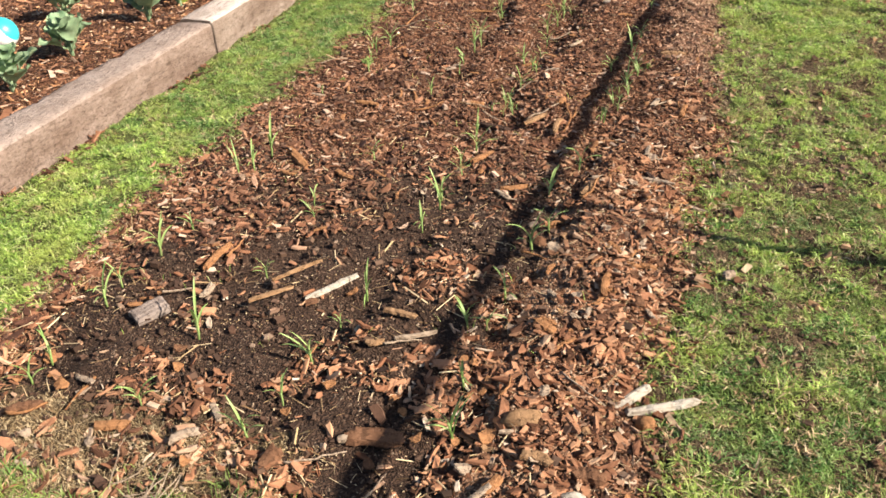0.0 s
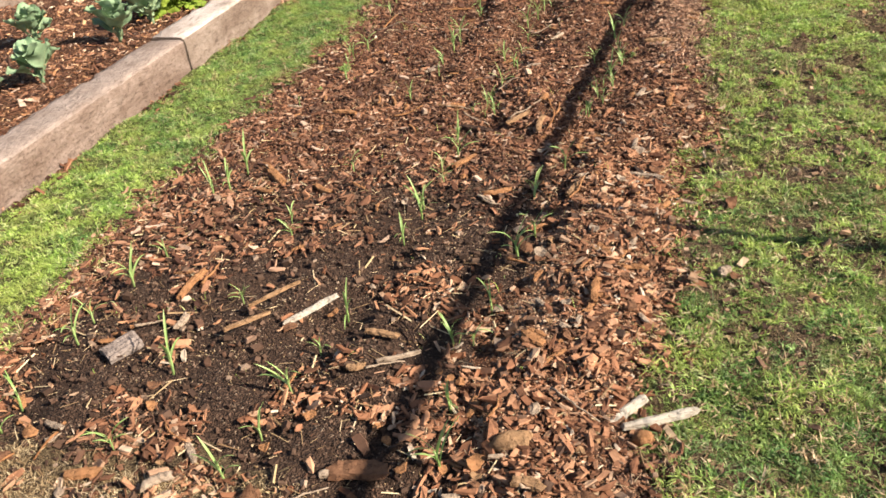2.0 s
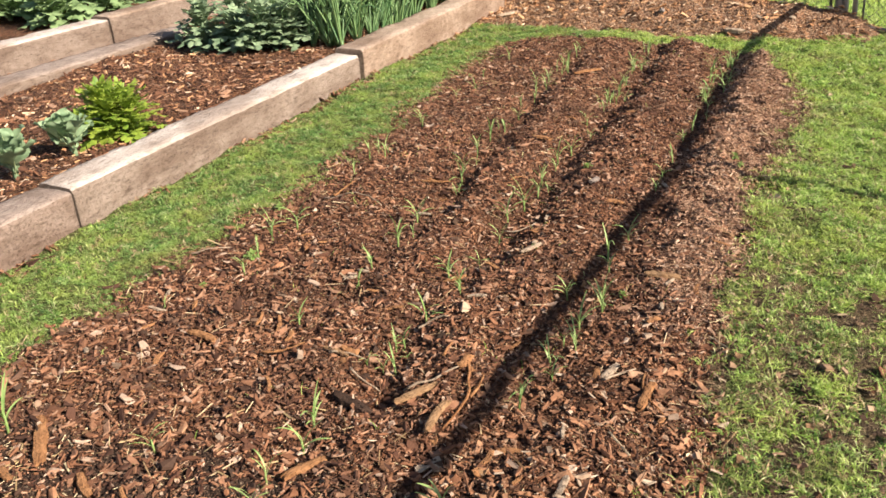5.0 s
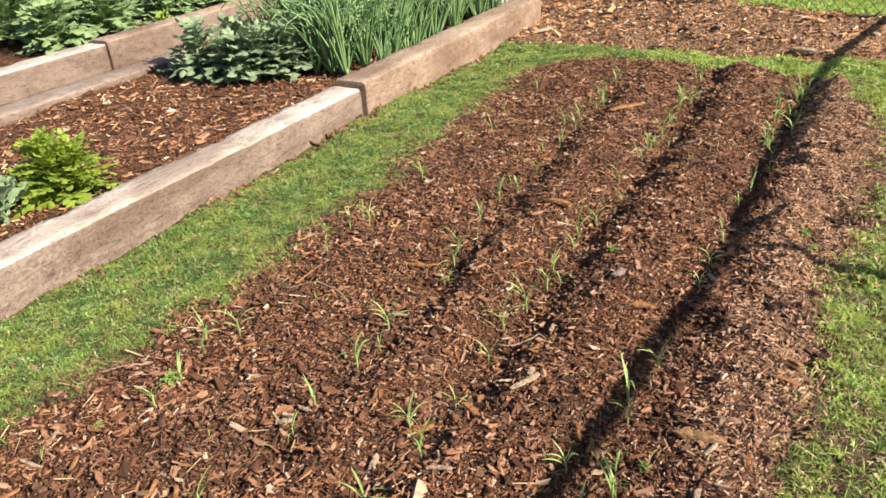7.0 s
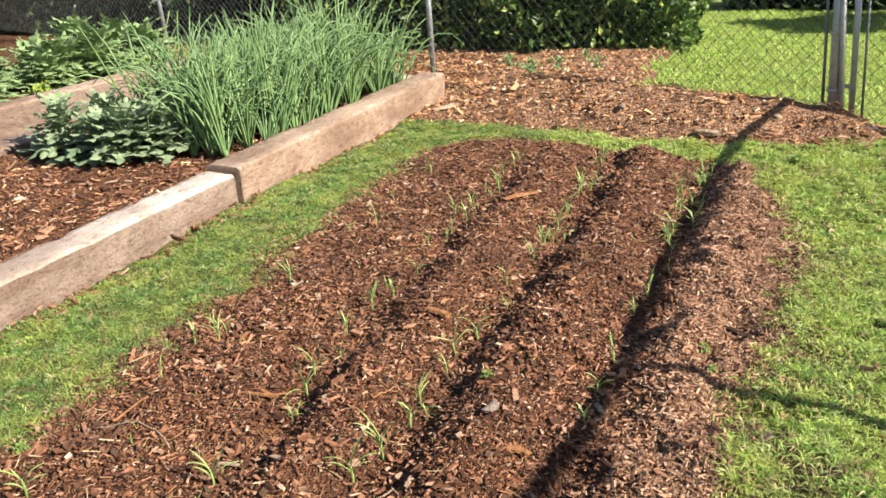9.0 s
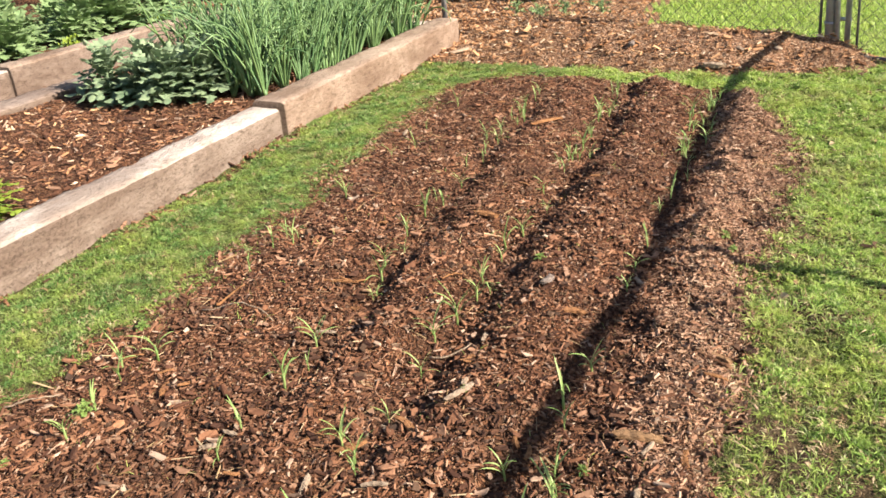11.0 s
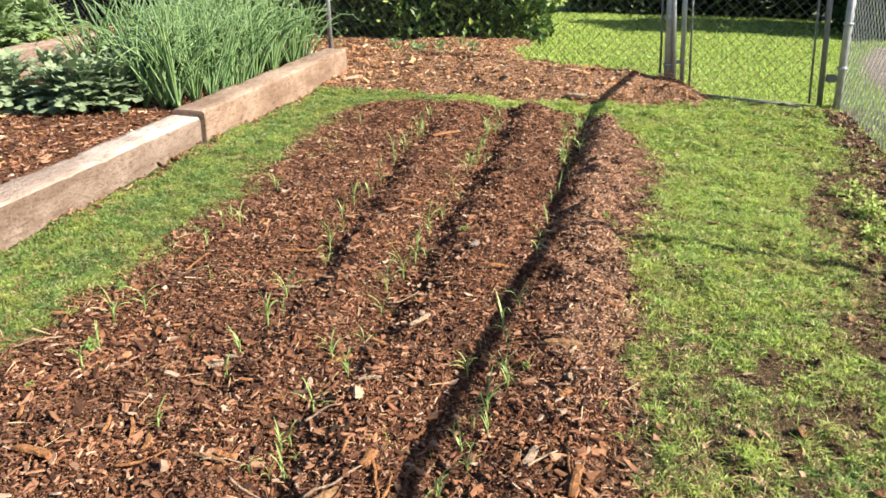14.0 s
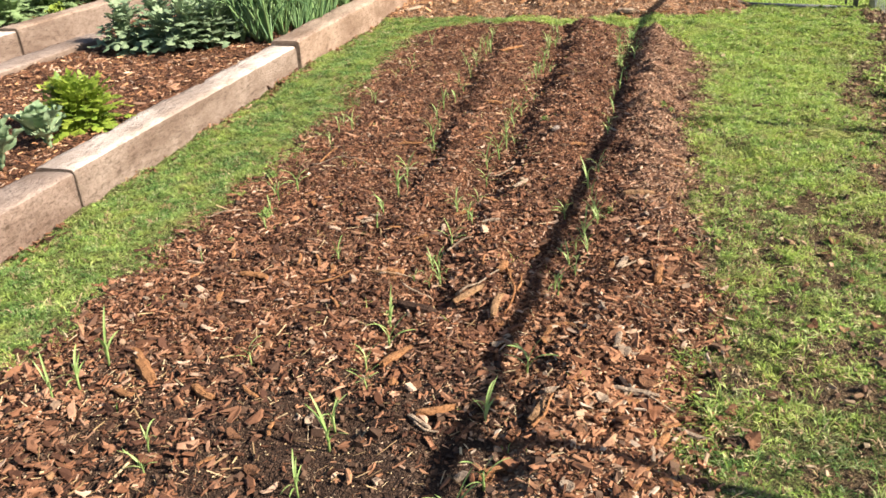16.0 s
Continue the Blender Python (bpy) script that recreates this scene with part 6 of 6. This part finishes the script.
def build_lawn():
    # tufts: fine blades that lean out from a common foot, in clumps with gaps between
    def clump(x, y):
        return smooth(-0.80, 0.12, 0.75 * vnoise(x, y, 0.062, 92) + 0.55 * vnoise(x, y, 0.15, 93) + 0.3 * vnoise(x, y, 0.03, 90) + 0.30 * smooth(1.2, 0.6, x) + 0.45 * smooth(-0.2, 1.2, y))
    x, y, r = spread(170000, 0.0, 4.2, -3.1, 4.7, lambda x, y: lawn_keep(x, y) * (0.25 + 0.75 * clump(x, y)), 91)
    n = len(x)
    # kind 1, the darker green, grows mostly left and on the near right
    kind = (0.8 * vnoise(x, y, 0.16, 94) + 0.4 * vnoise(x, y, 0.5, 95) + 0.35 * r.normal(size=n) - 0.5 * smooth(0.2, 1.5, y) * (x > 1.2) + np.where(x < 1.2, 0.65 + 0.3 * smooth(-0.2, 0.4, y) - 1.0 * smooth(-0.6, -1.5, y), -0.7 + 1.7 * smooth(-0.6, -1.6, y) - 0.6 * smooth(1.0, 3.0, y)) + 0.7 * smooth(-2.6, -2.8, y) > 0).astype(int)
    lush = smooth(0.05, 0.5, vnoise(x, y, 0.20, 113) + 0.5 * vnoise(x, y, 0.08, 114)) * smooth(1.5, 2.3, x) * (1 - 0.55 * smooth(-0.8, -1.8, y))
    kind[(lush > 0.4) & (r.random(n) < 0.8)] = 0
    kind[r.random(n) < 0.04 + 0.16 * smooth(2.2, 2.6, x) * smooth(2.0, 0.0, y)] = 2
    size = (1 + 0.55 * lush) * np.clip(0.45 + 0.80 * clump(x, y) + 0.28 * r.normal(size=n), 0.25, 1.9) * np.where(kind == 1, 0.8, 1.0) * (1 + 0.9 * smooth(-2.55, -2.75, y) * smooth(2.0, 1.6, x))
    half = 4
    x, y, kind, size = (np.repeat(v, 2) for v in (x, y, kind, size))
    n *= 2
    x, y = x + r.normal(0, 0.004, n), y + r.normal(0, 0.004, n)
    foot = np.stack([x, y, height(x, y) - 0.002], -1)
    b = r.uniform(0, 2 * np.pi, (n, half))
    tall = size[:, None] * r.uniform(0.007, 0.021, (n, half))
    out = size[:, None] * r.uniform(0.006, 0.032, (n, half))
    wide = r.uniform(0.0009, 0.0018, (n, half)) * (1 + 0.4 * smooth(1.5, 3.5, y))[:, None]
    way = np.stack([np.cos(b), np.sin(b), 0 * b], -1)
    side = np.stack([-np.sin(b), np.cos(b), 0.6 * r.uniform(-1, 1, (n, half))], -1) * wide[..., None]
    up = np.array([0.0, 0.0, 1.0])
    mid = foot[:, None] + way * (0.40 * out)[..., None] + up * (0.62 * tall)[..., None]
    tip = foot[:, None] + way * out[..., None] + up * (tall - 0.25 * out)[..., None]
    co = np.concatenate([foot[:, None], np.stack([mid - side, tip, mid + side], 2).reshape(n, half * 3, 3)], 1)
    first = 1 + 3 * np.arange(half)
    tris = np.concatenate([np.stack([0 * first, first, first + 2], -1), np.stack([first, first + 1, first + 2], -1)])
    faces = (np.arange(n)[:, None, None] * (1 + 3 * half) + tris[None]).reshape(-1, 3)
    tagged(new("lawn_grass", fast_mesh("lawn_grass", co.reshape(-1, 3), faces, [GRASS, DARKER_GREEN, STRAW], np.repeat(kind, 2 * half))),
           "short patchy sunlit green lawn around the corn bed", "grass", kind="stuff")
    # matted blades underneath
    x, y, r = spread(430000, 0.0, 4.1, -3.1, 4.4, lambda x, y: np.sqrt(np.clip(lawn_keep(x, y) / (1 - 0.55 * turf_gaps(x, y)), 0, 1)) * (0.45 + 0.55 * clump(x, y)) * (1 - 0.3 * (y > 1.5)), 103)
    n = len(x)
    a, b, tall = r.uniform(0, 2 * np.pi, n), r.uniform(0, 2 * np.pi, n), r.uniform(0.004, 0.013, n)
    z, wide, out = height(x, y) - 0.002, r.uniform(0.0006, 0.0012, n), r.uniform(0.004, 0.022, n)
    sx, sy = np.cos(a) * wide, np.sin(a) * wide
    co = np.stack([np.stack([x - sx, y - sy, z], -1), np.stack([x + sx, y + sy, z], -1), np.stack([x + np.cos(b) * out, y + np.sin(b) * out, z + tall], -1)], 1)
    faces = np.arange(n * 3).reshape(-1, 3)
    dry = np.where(r.random(n) < 0.20 + 0.30 * smooth(2.3, 2.7, x) * smooth(1.5, -0.5, y) * smooth(-2.0, -0.8, y) + 0.35 * turf_gaps(x, y) * smooth(1.5, 2.4, x), 2, 0)
    dry[(dry == 0) & (r.random(n) < 0.5)] = 1
    tagged(new("turf", fast_mesh("turf", co.reshape(-1, 3), faces, [GRASS, DARKER_GREEN, STRAW], dry)), "matted short turf with dry blades under the lawn", "grass", kind="stuff")
    # small round clover and weed leaves in the turf
    x, y, r = spread(150000, 0.0, 4.1, -3.4, 4.4, lambda x, y: lawn_keep(x, y) * clump(x, y) * np.where(x < 1.0, 0.75, 0.40 * smooth(-0.1, 0.4, vnoise(x, y, 0.25, 111))), 112)
    n = len(x)
    co, faces = leaf_cloud(np.stack([x, y, height(x, y) + r.uniform(0.004, 0.024, n)], -1), r.uniform(0.0014, 0.0030, n), r)
    tagged(new("clover", fast_mesh("clover", co, faces, [DARKER_GREEN])), "tiny round clover leaves growing through the lawn", "clover", kind="stuff")
    x, y, r = spread(190000, 0.0, 4.1, -3.1, 4.5, lambda x, y: (0.15 + 0.85 * smooth(2.4, 2.8, x) * (1 - 0.6 * smooth(-0.6, -1.4, y))) * (lawn_keep(x, y) > 0.02) * smooth(-0.3, 0.5, vnoise(x, y, 0.3, 86) + 0.4), 101)
    grass("dry_thatch", "flattened dry straw-coloured blades in the lawn", x, y, 0.006 + 0.010 * r.random(len(x)), 0.0014 + 0.0010 * r.random(len(x)), 3.5, STRAW, 102)

    def beyond(x, y):
        return lawn_keep(x, y) * ((y > back_line(x) + 0.05) | (x > side_line(y) + 0.03))
    x, y, r = spread(80000, 0.3, 7.5, 2.0, 11.5, beyond, 95)
    n = len(x)
    tall = 0.05 + 0.02 * vnoise(x, y, 0.3, 96) + 0.03 * r.random(n)
    grass("far_lawn_grass", "bright yellow-green sunlit lawn beyond the wire fence", x, y, tall * 0.6, 0.007 + 0.003 * r.random(n), 2.2, FAR_GRASS, 97)
    # dry straw at the bed's near and left edge
    def dry_edge(x, y):
        d = bed_depth(x, y)
        corner = 0.95 * smooth(-2.44, -2.60, y) * smooth(1.78, 1.60, x) * (d > -0.07)
        return np.maximum(np.exp(-((d - 0.02) / 0.09) ** 2) * np.where(x < 1.9, 0.2 + 0.5 * smooth(-1.2, -1.7, y) + 0.3 * (y < -2.3), 0.35), corner)
    x, y, r = spread(90000, 0.3, 3.0, -3.1, 3.6, dry_edge, 105)
    n = len(x)
    grass("dry_straw", "dry straw-coloured grass along the bed's edge", x, y, 0.008 + 0.025 * r.random(n), 0.0018 + 0.0012 * r.random(n), 2.5, STRAW, 106)
    # straw lying thick at the bare corner and down the left edge
    def straw_bed(x, y):
        d = bed_depth(x, y)
        corner = smooth(-2.48, -2.62, y + 0.05 * vnoise(x, y, 0.12, 107)) * smooth(1.78, 1.60, x) * smooth(-0.10, -0.03, d)
        left = 0.45 * np.exp(-((d + 0.03) / 0.07) ** 2) * smooth(1.1, 0.95, x) * smooth(-1.0, -1.6, y) * smooth(-0.3, 0.3, vnoise(x, y, 0.16, 108))
        return np.maximum(corner * smooth(-0.7, 0.1, vnoise(x, y, 0.09, 109)), left)
    x, y, r = spread(120000, 0.4, 1.9, -2.9, -1.0, straw_bed, 110)
    n = len(x)
    grass("dry_straw", "matted pale straw at the bed's bare corner", x, y, 0.005 + 0.018 * r.random(n), 0.0012 + 0.0012 * r.random(n), 3.6, PALE_STRAW, 115)
    # longer lush blades before the bare corner
    x, y, r = spread(26000, 0.2, 1.95, -3.1, -2.62, lambda x, y: lawn_keep(x, y) * smooth(-0.6, 0.3, vnoise(x, y, 0.07, 116)), 117)
    n = len(x)
    lean = vnoise(x, y, 0.11, 118) * 3.0 + r.normal(0, 0.7, n)
    grass("long_grass", "longer lush green blades before the bed's corner", x, y, 0.020 + 0.026 * r.random(n), 0.0018 + 0.0010 * r.random(n), 1.1, DARKER_GREEN, 119, lean)
    # curled longer blades and loose straw on the lawn beside the side fence
    for name, label, count, mat, low, tall_by, lean_by, seed in (("long_grass", "longer curled dark green blades in the thin lawn", 60000, DARKER_GREEN, 0.012, 0.022, 1.6, 120),
                                                                 ("loose_straw", "loose pale straw tangled in the thin lawn", 16000, STRAW, 0.003, 0.012, 4.5, 130)):
        x, y, r = spread(count, 2.4, 3.7, -3.1, 1.4, lambda x, y: lawn_keep(x, y) * smooth(-0.1, 0.45, vnoise(x, y, 0.10, seed) + 0.5 * vnoise(x, y, 0.3, seed + 1)) * smooth(1.4, 0.0, y), seed + 2)
        n = len(x)
        grass(name, label, x, y, low + tall_by * r.random(n), 0.0014 + 0.0010 * r.random(n), lean_by, mat, seed + 3, vnoise(x, y, 0.09, seed + 4) * 3.0 + r.normal(0, 0.9, n))
    # thin grass weeds in the mulch
    x, y, r = spread(5200, 0.5, 2.8, -3.2, 4.0, lambda x, y: smooth(0.45, 0.8, vnoise(x, y, 0.14, 98)) * (bed_depth(x, y) > -0.02), 99)
    n = len(x)
    grass("weed_grass", "thin pale grass weeds among the mulch", x, y, 0.015 + 0.03 * r.random(n), 0.0018 + 0.001 * r.random(n), 1.5, GRASS, 100)


build_lawn()
